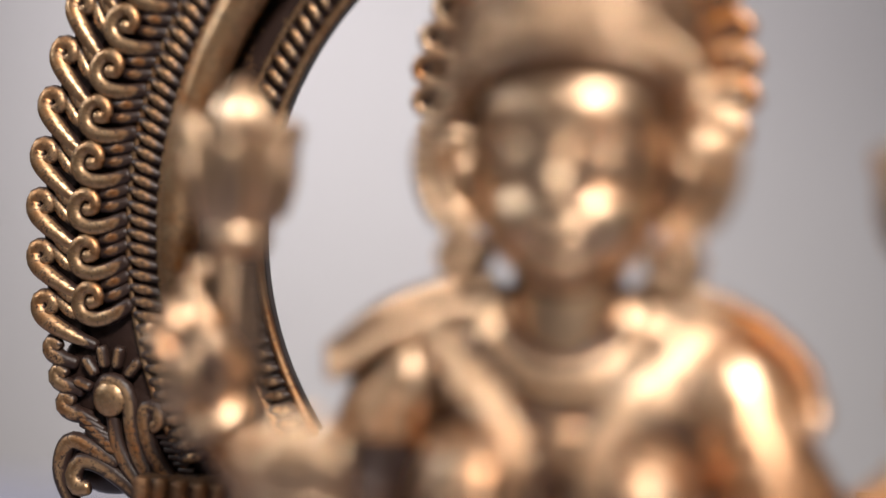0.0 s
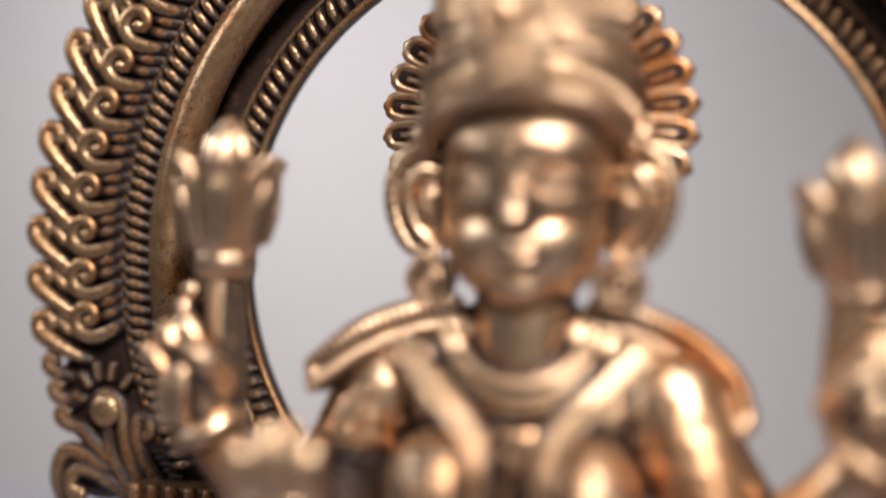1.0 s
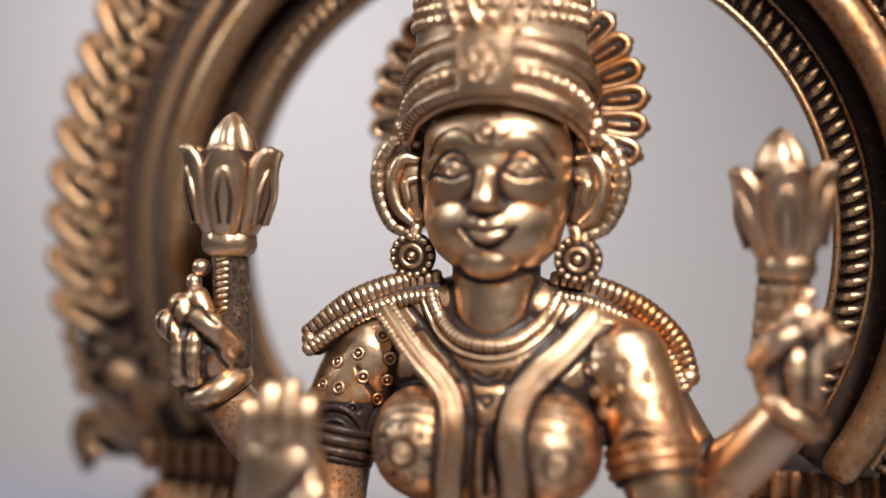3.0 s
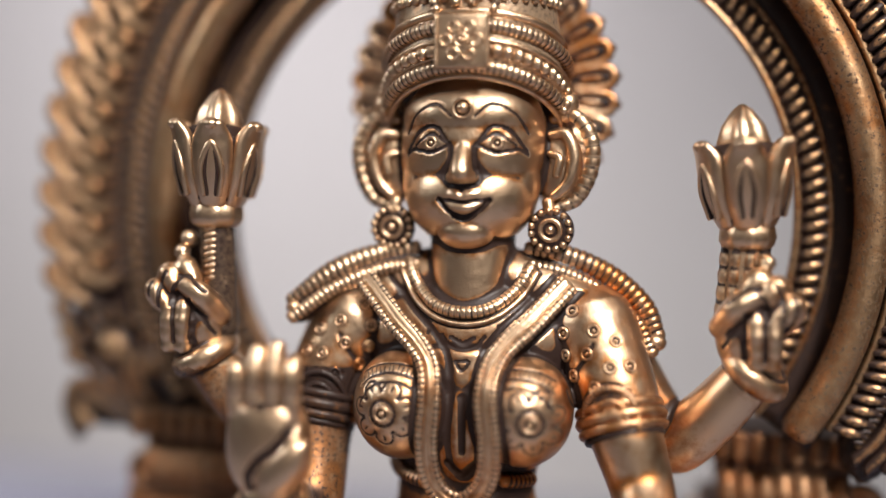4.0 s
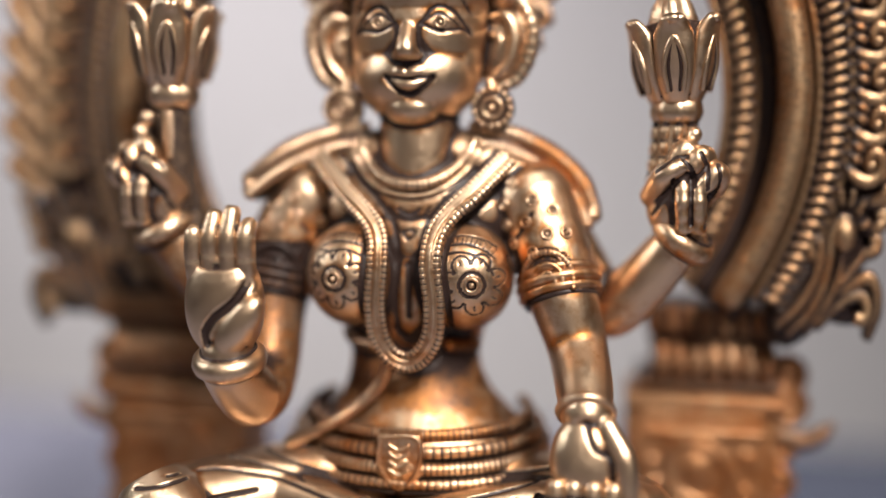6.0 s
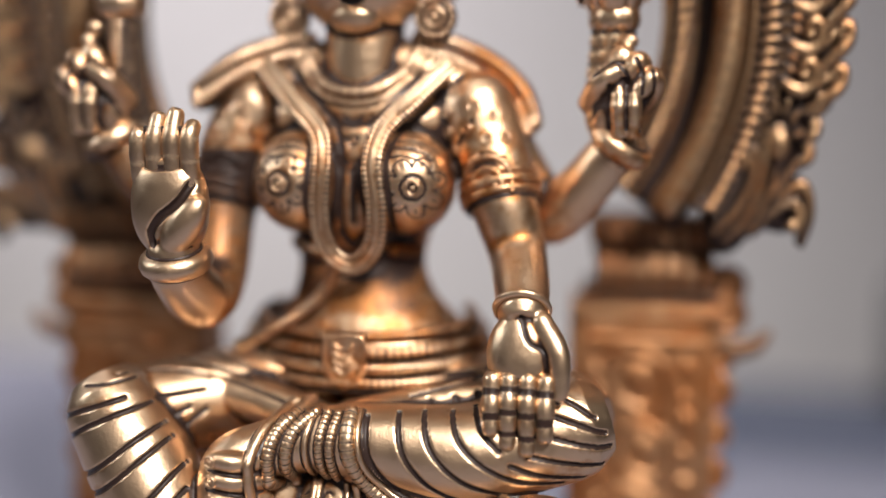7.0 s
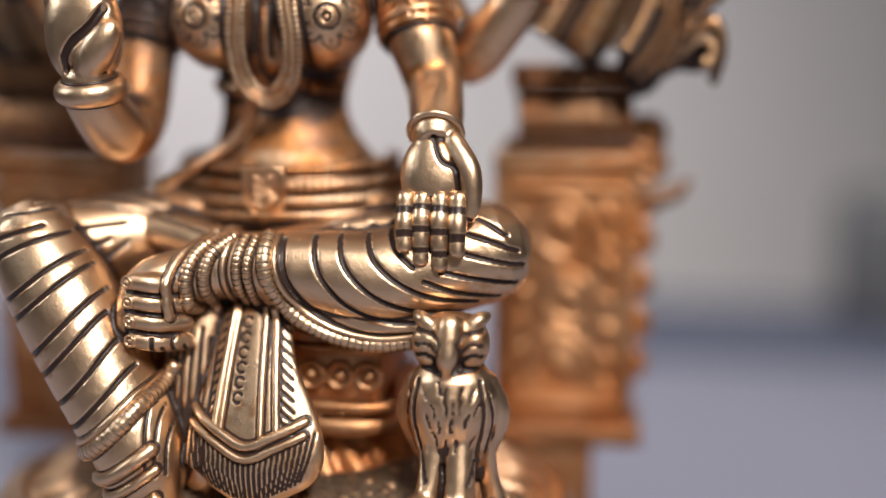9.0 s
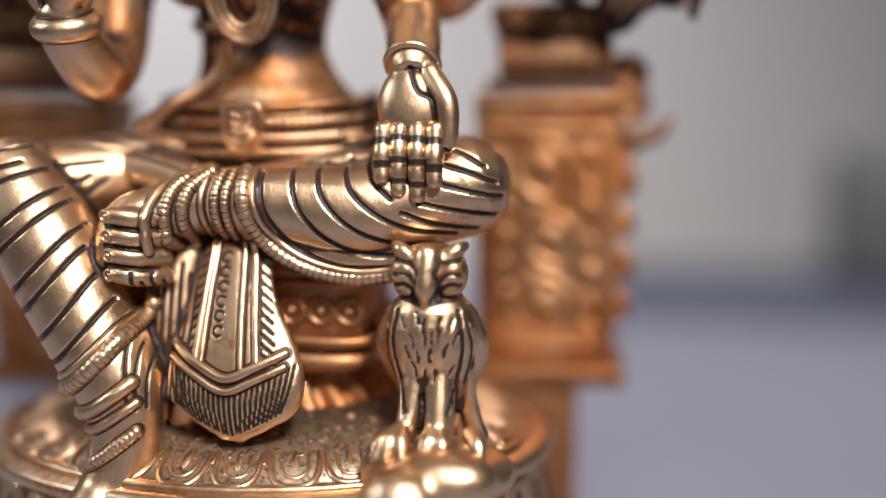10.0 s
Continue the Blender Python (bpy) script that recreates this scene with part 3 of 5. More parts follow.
    for k in range(30):
        a = math.tau * (k + 0.5) / 30
        if math.sin(a) > -0.83:
            u, w = np.array((math.cos(a), 0, math.sin(a))), np.array((-math.sin(a), 0, math.cos(a)))
            o = np.array((-0.8, 16, 194))
            g.tube([o + u * 18.5, o + u * 25.6], 2.3, 10, 1.5, flat=0.7, p=0.85)
            loop = [o + u * 18.6 + w * 1.5, o + u * 23 + w * 2.0, o + u * 26.0 + w * 1.3, o + u * 26.0 - w * 1.3, o + u * 23 - w * 2.0, o + u * 18.6 - w * 1.5]
            g.tube([q - (0, 1.1, 0) for q in loop], 0.9, 8, 0.9)
            g.tube([o + u * 20 - (0, 1.4, 0), o + u * 23.6 - (0, 1.4, 0)], 0.5, 6, 1)
            g.ball(o + u * 26.8, (1.0, 1.2, 1.0), 8, 6)
    # ears and round ear discs
    for s in (-1, 1):
        g.tube([(s * 15.0, 3.0, 187.5), (s * 19.0, 2.4, 188.0), (s * 22.0, 2.4, 183.5), (s * 22.0, 2.4, 178.0), (s * 19.6, 2.0, 172.8), (s * 15.8, 1.2, 170.8)], [1.0, 1.3, 1.45, 1.45, 1.3, 1.0], 10, 0.8, pitch=1.9, amp=0.035, valley=0.5)
        g.tube([(s * 14.8, 1.6, 184.5), (s * 17.4, 0.9, 184.6), (s * 19.0, 0.8, 180.5), (s * 18.0, 0.6, 175.8), (s * 15.4, 0.4, 173.2)], [0.9, 1.2, 1.35, 1.2, 0.9], 8, 0.8)
        g.tube([(s * 14.8, 1.0, 181), (s * 16.4, 0.3, 180.2), (s * 15.9, 0.3, 177.2)], 0.85, 8, 0.7)
        g.ball((s * 17.4, 2.4, 190.2), (2.2, 2.0, 2.4), 10, 7)
        for k in range(5):
            g.ball((s * (17.0 + 0.7 * math.sin(k * 2.4)), 0.2 + 0.3 * k, 188.8 + 1.2 * k), 0.85, 8, 5)
        o = np.array((s * 15, 0.6, 167))
        g.lathe(o, [(4.0, -1.2), (4.3, 0), (3.9, 1.2), (2.2, 1.3)], 28, turn=(90, 0, 0), p=0.92)
        for k in range(15):
            a = math.tau * k / 15
            g.ball(o + (3.55 * math.cos(a), -1.2, 3.55 * math.sin(a)), 0.66, 8, 5)
        g.ring(o + (0, -1.3, 0), 1.85, 0.5, n=18, m=6)
        g.ball(o + (0, -1.3, 0), (0.85, 0.8, 0.85), 8, 6)
        g.tube([(s * 14.4, 0.5, 172), (s * 14.8, 0.2, 170.5)], 1.2, 8, 0.7)
    # ribbed ribbons over the shoulders
    left = [(-11, 2, 163.0), (-18, 0.5, 161.8), (-26, -2, 158.4), (-33.6, -4, 153.0)]
    right = [(11, 3, 163.2), (18, 3.6, 162), (26, 5, 158.2), (32, 5.6, 152.8), (34.6, 5, 147.8)]
    for line in (left, right):
        g.tube(line, [1.5, 2.0, 2.1, 1.2] if len(line) == 4 else [1.5, 2.0, 2.2, 2.1, 1.5], 12, 0.8, pitch=1.35, amp=0.05)
        low = [(x * 0.97, y - 1.8, z - 3.0) for x, y, z in line]
        g.tube(low, 1.35, 10, 0.8, pitch=1.1, amp=0.06)
        g.tube([(x * 0.95, y + 0.6, z - 2.2) for x, y, z in line], 2.4, 10, 1.2, p=0.6)
    g.ball((34.2, 4.6, 146.4), (2.2, 2, 1.8), 10, 7)
    g.ball((-33.0, -4.4, 151.6), (1.6, 1.6, 1.4), 10, 7)
    # necklaces, scarf edges and chest
    c.cord([(-11.4, 160.5), (-9.4, 156.6), (-5, 153.0), (0.3, 152.0), (5.4, 153.0), (9.8, 156.6), (11.8, 160.5)], 1.15, 1.0, 0.06, 0.5)
    c.cord([(-12.6, 159), (-10, 154.6), (-5.2, 151.0), (0.3, 149.9), (5.6, 151.0), (10.2, 154.6), (12.8, 159)], 0.55, 0, 0, 0.3)
    c.carve([(-3.6, 147.8), (-2, 146), (0.3, 145.4), (2.6, 146), (4.2, 147.8)], 0.4, 0.3)
    c.carve([(-2, 147.6), (0.3, 146.6), (2.4, 147.6)], 0.4, 0.3)
    c.carve([(-0.9, 143.4), (0.4, 141.8), (1.6, 143.4), (-0.9, 143.4)], 0.35, 0.3)
    middle = [(-18.4, 157.5), (-11.8, 150.8), (-7.6, 147.0), (-4.9, 143.4), (-4.2, 138), (-4.7, 130.5), (-4.2, 124.4), (-2.2, 120.4), (0.8, 119.0), (3.8, 120.4), (6.0, 124.4), (6.4, 130.5), (5.6, 138), (6.5, 143.6), (9.2, 147.6), (13.0, 151.2), (18.6, 157.5)]
    way = np.gradient(np.array(middle), axis=0)
    way /= np.linalg.norm(way, axis=1)[:, None]
    inner = [(x - 1.7 * dz, z + 1.7 * dx) for (x, z), (dx, dz) in zip(middle, way)]
    outer = [(x + 1.7 * dz, z - 1.7 * dx) for (x, z), (dx, dz) in zip(middle, way)]
    depth = lambda z: float(np.interp(z, (117, 121, 126, 132, 138, 144, 151, 158), (-11.6, -12.6, -13.6, -14.2, -14.0, -12.2, -9.0, -4.6)))
    rows = [[(x, depth(z), z) for x, z in line] for line in (middle, inner, outer)]
    g.tube(rows[0], 1.7, 14, 0.8, flat=0.5)
    near = lambda k, f: [tuple(np.array(a) * f + np.array(b) * (1 - f)) for a, b in zip(rows[k], rows[0])]
    g.tube([(x, y - 0.5, z) for x, y, z in near(1, 0.8)], 0.62, 8, 0.8, pitch=1.05, amp=0.05)
    g.tube([(x, y - 0.4, z) for x, y, z in near(2, 0.8)], 0.8, 8, 0.8, pitch=1.05, amp=0.05)
    g.tube([(x, y - 0.62, z) for x, y, z in rows[0]], 0.55, 8, 0.9, p=0.1)
    for line in (outer, inner):
        c.carve([(2 * x - 0.6 * mx - 0.4 * x, 2 * z - 0.6 * mz - 0.4 * z) for (x, z), (mx, mz) in zip(line, middle)], 0.8, 0.3, 0.95)
    c.carve([(0.6, 137), (0.7, 131), (0.7, 127)], 0.9, 0.5, 0.6)
    c.carve([(-2, 124.5), (0.4, 122.6), (2.8, 124.5)], 1.1, 0.6, 1.0)
    for x, z in ((-1, 151.2), (2, 151), (-6, 149.6), (6.6, 149.8)):
        c.carve([(x, z), (x * 1.05, z - 1.6)], 0.35, 0.25)
    for s, cx, cz in ((-1, -12.6, 134.6), (1, 13.6, 134.2)):
        c.stud(cx, cz, 1.25, 0.9, ring=True)
        c.carve([(cx + 2.3 * math.cos(k), cz + 2.3 * math.sin(k)) for k in np.linspace(0, math.tau, 14, endpoint=False)], 0.42, 0.3, 0.95, closed=True)
        for k in range(7):
            a = math.tau * k / 7 + 0.3
            px, pz = cx + 4.2 * math.cos(a), cz + 4.2 * math.sin(a)
            c.carve([(px + 1.65 * math.cos(a + j), pz + 1.65 * math.sin(a + j)) for j in np.linspace(-2.0, 2.0, 8)], 0.32, 0.2, 0.75)
            c.carve([(px, pz), (px + 0.8 * math.cos(a), pz + 0.8 * math.sin(a))], 0.3, 0.15, 0.6)
        for rise in (5.6, 7.0, 8.4):
            c.carve([(s * 11.3 + k, 134.4 + math.sqrt(max(0.1, rise**2 - k * k * 0.8)) * 1.02) for k in np.linspace(-6, 6, 9)], 0.34, 0.2, 0.75)
        for k in np.linspace(-5.5, 5.5, 15):
            z0 = 134.4 + math.sqrt(7.0**2 - k * k * 0.8)
            c.carve([(s * 11.3 + k, z0 + 0.2), (s * 11.3 + k * 1.12, z0 + 1.2)], 0.26, 0.15, 0.6)
        c.carve([(s * 19.2, 139), (s * 20.4, 134), (s * 18.4, 127.6), (s * 12, 124.6)], 0.5, 0.3, 0.8)
    c.cord([(-16.5, 123.4), (-12, 121), (-7, 120.4)], 1.4, 1.0, 0.06, 0.7)
    c.cord([(16.5, 121.6), (12, 120.4), (8, 121.2)], 1.4, 1.0, 0.06, 0.7)
    g.tube([(-2.6, -11.4, 119), (-5.0, -9.0, 113.5), (-9.5, -9.0, 109), (-16, -11.2, 105), (-23, -9.5, 101.5)], 1.35, 10, 0.8, pitch=1.0, amp=0.05)
    # sleeves: dotted cloth, scalloped medallions and triple arm rings
    c.start = -18.0
    for s in (-1, 1):
        for x, z in ((19.5, 152.6), (23.5, 149.5), (18.0, 148.6), (27.4, 147.8), (22.4, 145.4), (26.6, 143.4), (18.6, 144.6), (30, 143.6), (20.2, 141.2), (24.0, 139.8), (29.6, 139.4)):
            c.dot(s * x, z, 0.95)
        c.carve([(s * 20.6, 142.2), (s * 22.4, 145), (s * 23.4, 147)], 0.6, 0.4, 0.6)
        c.carve([(s * 20.4, 140), (s * 21.6, 136), (s * 21.6, 132)], 0.7, 0.4, 0.9)
        for rad, w in ((1.5, 0.5), (2.9, 0.55), (4.8, 0.65)):
            c.cord([(s * 27 + rad * math.cos(k), 134.6 + rad * 1.15 * math.sin(k)) for k in np.linspace(-0.15, math.pi + 0.15, 11)], w, 0.8 if rad > 4 else 0, 0.1, 0.2)
    for s, mid, ax in ((1, (28.6, -2.6, 133.2), (0.25, -0.38, -1)), (-1, (-28.4, -2.0, 132.6), (-0.12, -0.3, -1))):
        a = np.array(ax) / np.linalg.norm(ax)
        for k, r in ((-1.9, 0.9), (0, 1.15), (1.9, 0.9)):
            g.ring(np.array(mid) + a * k, 7.25, r, tuple(ax), 30, 8)
        g.ring(np.array(mid) + a * 3.2, 6.6, 0.7, tuple(ax), 30, 8, p=0.95)
    c.start = -150.0
    # bracelets
    for mid, ax, rad in (((51.6, 1.2, 142.6), (0.6, -0.25, 0.78), 5.3), ((-49.4, -8, 142.6), (-0.45, -0.2, 0.86), 5.3), ((-29.0, -25, 120.6), (0, -0.3, 1), 5.2)):
        a = np.array(ax) / np.linalg.norm(ax)
        g.ring(np.array(mid), rad - 0.7, 2.3, ax, 30, 12)
        g.ring(np.array(mid) - a * 2.0, rad - 0.3, 0.5, ax, 30, 8, p=1.0)
        g.ring(np.array(mid) + a * 2.1, rad - 0.5, 0.5, ax, 30, 8, p=1.0)
    g.ring((34.8, -18.6, 112.8), 4.7, 0.8, (0.02, -0.75, -0.65), 26, 8)
    # rear hands' lotus buds on ribbed stems
    g.tube([(48.6, 3, 148), (49.2, 3, 158), (49.8, 3, 166)], 3.6, 14, 1.5, p=0.35)
    for k in range(9):
        a = math.tau * k / 9
        g.tube([(48.7 + 3.6 * math.cos(a), 3 + 3.6 * math.sin(a), 150), (49.8 + 3.6 * math.cos(a), 3 + 3.6 * math.sin(a), 165.5)], 0.85, 8, 0.8, pitch=3.1, amp=0.12)
    lotus(g, (50, 3, 164.6), (0, -4, 12))
    g.tube([(-46.4, -7.6, 148), (-46.8, -7.6, 158), (-47.4, -7.6, 168)], 3.4, 14, 1.5, p=0.5)
    for k in range(9):
        g.tube([(-49.6, -8.6, 156.5 + 1.15 * k), (-47.4, -10.9, 157.2 + 1.15 * k), (-44.6, -8.8, 158 + 1.15 * k)], 0.5, 6, 0.8)
    lotus(g, (-47.4, -7.6, 167.2), (0, 2, 30))
    g.ball((-52, -9.5, 164.5), 1.7, 10, 7)
    for s in (-1, 1):
        for line in ([(50.8, 157.6), (52.6, 155.2), (53.2, 152.6)], [(54.0, 158.6), (55.2, 156.0), (55.4, 152.0)], [(57.2, 156.6), (57.6, 153.6), (56.6, 150.4)], [(52.5, 154), (52.5, 150), (52.6, 145.5)], [(49.2, 153.6), (49.4, 149.6), (49.8, 145.6)], [(55.8, 151), (55.6, 147.4), (55.2, 145.0)], [(46.2, 155.2), (49.4, 157.6), (51.2, 157.8)], [(45.8, 147), (48, 150.6), (50, 153.2)]):
            c.carve([(s * x, z) for x, z in line], 0.5, 0.3, 1.0)
    # front fingers
    for x, top, w in ((-34.5, 145.6, 1.7), (-31.3, 148.4, 1.85), (-28.0, 149.2, 1.9), (-24.8, 147.0, 1.75)):
        g.tube([(x * 0.985 - 0.4, -26.2, 133), (x, -27.4, 139.5), (x + 0.15, -27.6, 143.5), (x + 0.4, -26.6, top - w)], [w, w * 1.02, w, w * 0.82], 14, 0.6, pitch=4.4, amp=0.025, valley=0.3)
    for x in (-32.9, -29.65, -26.4):
        g.tube([(x, -27.8, 138.0), (x + 0.2, -28.0, 145.0)], 0.5, 6, 0.8, p=1.0)
    c.carve([(-36, 139.6), (-31.4, 138.0), (-27, 138.2), (-23, 139.6)], 0.8, 0.6)
    c.carve([(-24.0, 135), (-26.2, 131.8), (-29.6, 129), (-31.6, 126.2), (-31.6, 124.2)], 0.95, 0.9)
    for x, low in ((30.2, 91.0), (33.2, 88.6), (36.6, 87.6), (39.8, 90.2)):
        g.tube([(x, -24.4, 101), (x, -26.0, 96.5), (x + 0.1, -27.0, low + 1.6)], [1.7, 1.75, 1.45], 12, 0.6, pitch=4.0, amp=0.06, valley=0.8)
    for x in (31.7, 34.9, 38.2):
        g.tube([(x, -25.0, 100), (x + 0.1, -26.2, 91.5)], 0.5, 6, 0.8, p=1.0)
    c.carve([(29.5, 101.8), (33, 101.2), (37, 101.2), (40.4, 102)], 0.5, 0.4)
    c.carve([(35.0, 112), (36.6, 108), (39.6, 106), (39.8, 101)], 0.55, 0.45, 0.9)
    # hip chains and buckle
    for z, rx, ry, r, pit in ((106.2, 22.6, 17.2, 1.2, 1.1), (103.2, 24.6, 18.4, 1.25, 1.6), (100.2, 26.0, 19.2, 1.25, 1.1), (97.4, 26.8, 19.8, 1.0, 1.4)):
        g.tube([(rx * math.sin(t), 5 - ry * math.cos(t), z - 1.4 * math.cos(t)) for t in np.linspace(-2.0, 2.0, 33)], r, 8, 1.2, pitch=pit, amp=0.035, valley=0.45)
        g.tube([(rx * math.sin(t), 5.7 - ry * math.cos(t), z - 1.5 - 1.4 * math.cos(t)) for t in np.linspace(-2.0, 2.0, 33)], 0.9, 6, 1.5, p=1.0)
    g.box((0.2, -14.2, 102.4), (8.6, 2.4, 7.2), 0.7, (6, 0, 0))
    g.lathe((0.2, -14.4, 98.4), [(4.6, -1.1), (5.0, 0), (4.4, 1.1)], 4, squash=(1, 0.9), turn=(96, 0, 0))
    g.tube([(-3.4, -15.6, 105.2), (3.8, -15.6, 105.2), (3.8, -15.4, 99.4), (0.2, -15.2, 95.2), (-3.4, -15.4, 99.4), (-3.4, -15.6, 105.2)], 0.5, 6, 0.8)
    for k in range(4):
        g.tube([(-1.6, -15.6, 103.8 - 1.6 * k), (0.2, -15.8, 102.8 - 1.6 * k), (2.0, -15.6, 103.8 - 1.6 * k)], 0.42, 6, 0.8)
    # drapery folds engraved on the folded leg and its knee
    for line in (
        [(7.6, 93.4), (9.0, 86), (14, 79.6), (22, 76), (31, 75.6)],
        [(13.2, 94), (15.2, 87), (20.5, 81), (28, 78.2), (36, 78.2)],
        [(17.6, 94.6), (20, 88.4), (25.6, 83), (33, 80.2), (40, 79.6)],
        [(22.4, 95.2), (25, 90), (30, 85.6), (36, 82.8), (43, 81.6)],
        [(26.4, 96), (28.6, 92), (32, 88.8)],
        [(39.6, 97.8), (44, 96.8), (48.6, 94.2)],
        [(41.5, 94.6), (46, 93.2), (50.6, 91.2)],
        [(41, 91.2), (46, 89.8), (51.6, 88.4)],
        [(37, 88.0), (43, 86.4), (50.4, 85.0)],
        [(34, 86.2), (40, 83.8), (47, 82.4)],
    ):
        c.carve(line, 0.6, 0.6)
    c.cord([(4.6, 93.6), (5.0, 87), (8.2, 80.4), (15, 75.6), (24, 73.6), (33, 74.4)], 1.5, 1.3, 0.045, 0.2)
    c.cord([(6.2, 93.8), (7.0, 87), (10.4, 81), (17, 76.8), (25, 75.0), (33, 75.6)], 0.6, 0, 0, 0.3)
    for x in (0.2, 2.2):
        c.cord([(x, 93.4), (x - 0.8, 88), (x - 0.2, 81.4)], 0.8, 1.0, 0.12, 0.3)
    c.cord([(-2.4, 93.2), (-3.2, 88), (-2.6, 81.6)], 0.6, 0, 0, 0.2)
    for x, r in ((-6.6, 1.1), (-9.6, 1.2), (-12.2, 1.0)):
        c.cord([(x + 4.4, 93.4), (x + 1.2, 90.6), (x, 86), (x + 0.2, 79.6)], r, 1.0 if r > 1.05 else 0, 0.1, 0.3)
    for k in range(4):
        z = 84.2 - 3.6 * k
        c.carve([(-19.6, z + 0.5), (-16, z), (-12, z - 0.9)], 0.5, 0.5)
        g.ring((-18.6, -36.3, z + 2.2), 1.0, 0.3, (0.3, 1, 0), 14, 6)
        g.ball((-18.6, -36.1, z + 2.2), 0.55, 8, 5)
    # folds on the hanging leg
    for line in (
        [(-50.6, 90.6), (-44, 93.6), (-37, 95.8)],
        [(-50.0, 86.4), (-42, 91.2), (-34, 94.2), (-26, 95)],
        [(-47.6, 79.6), (-40, 83.8), (-33, 89.2), (-28, 92.2)],
        [(-45.6, 76.4), (-38, 80.6), (-31, 86.4), (-25.4, 91.4)],
        [(-42.4, 69.6), (-36, 73.2), (-30, 78.6), (-25, 84.6)],
        [(-40.2, 66.6), (-34, 69.6), (-28.4, 74.8), (-24, 80.4)],
        [(-37.2, 61.6), (-31, 64.4), (-25.4, 69.6), (-21.6, 75.4)],
        [(-34.6, 57.6), (-28, 60.4), (-22.4, 65.6), (-18.4, 71)],
    ):
        c.carve(line, 0.6, 0.6)
    c.cord([(-31.6, 53.4), (-26, 55.4), (-20, 60), (-15.6, 65.2), (-13.6, 69)], 1.6, 1.2, 0.05, 0.2)
    c.cord([(-32.6, 55.6), (-26.6, 57.6), (-20.6, 62.2), (-15.6, 68)], 0.7, 0, 0, 0.3)
    c.cord([(-27.6, 49.4), (-21, 51.8), (-15.6, 55.4), (-13.4, 57)], 1.3, 0, 0, 0.4)
    c.cord([(-26.6, 46.6), (-20, 48.6), (-14.6, 52), (-12.6, 53.4)], 0.9, 0, 0, 0.4)
    c.cord([(-24.0, 40.4), (-19, 43.4), (-14.6, 46.6), (-12.8, 48)], 1.25, 1.0, 0.1, 0.4)
    for line in ([(-45, 97.4), (-34, 98.6), (-22, 96.2), (-8, 92.6)], [(-36, 101), (-26, 100), (-14, 96.4), (-4, 93)], [(-40, 99.2), (-30, 99.4), (-18, 96.2)], [(10, 95.6), (20, 97.6), (30, 99.6)], [(8, 97), (18, 99.6), (27, 101.6)], [(14, 95.0), (24, 97.2), (33, 98.8)]):
        c.carve(line, 0.55, 0.4, 0.75)
    for k in range(7):
        c.carve([(-14.6 + 1.5 * k, 76 - 2 * (k % 2)), (-15.0 + 1.6 * k, 66), (-14.2 + 1.4 * k, 52)], 0.5, 0.4, 0.7)
    # hanging cloth: pleats, double point and fringe
    for x0, x1 in ((-2.4, -3.4), (5.6, 8.4)):
        c.cord([(x0, 80), (x1, 60)], 0.75, 0, 0, 0.2)
        c.cord([(x0 * 0.66, 80), (x1 * 0.66, 59)], 0.6, 0, 0, 0.2)
        for k in range(11):
            t = k / 10
            xa = x0 * (1 - t) + x1 * t
            c.carve([(xa * 1.1, 79 - 18 * t), (xa * 1.1 + (2.4 if xa > 0 else -2.0), 77.2 - 18 * t)], 0.4, 0.3, 0.9)
    for k in range(6):
        c.carve([(0.4 + 0.9 * math.cos(j), 77.5 - 2.5 * k + 0.9 * math.sin(j)) for j in np.linspace(0.6, 5.2, 7)], 0.35, 0.25)
    for dz, r in ((0, 0.9), (-2.2, 0.75)):
        c.cord([(-8.4, 62.4 + dz), (-2.6, 59.4 + dz), (3, 57.2 + dz), (8.2, 59.2 + dz), (13.4, 61.4 + dz)], r, 0, 0, 0.3)
    for k in range(24):
        t = k / 23
        xa = -8.8 + 24.0 * t
        zt = 59.2 - 4.8 * (1 - abs(2 * t - 1)) ** 0.9
        c.carve([(xa, zt), (3.2 + (xa - 3.2) * 0.92, zt - 4.5), (3.2 + (xa - 3.2) * 0.8, zt - 8.2)], 0.36, 0.32, 0.85)
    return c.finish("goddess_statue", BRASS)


tagged(goddess(), "polished antique brass statue of a seated four-armed crowned goddess", "statue")


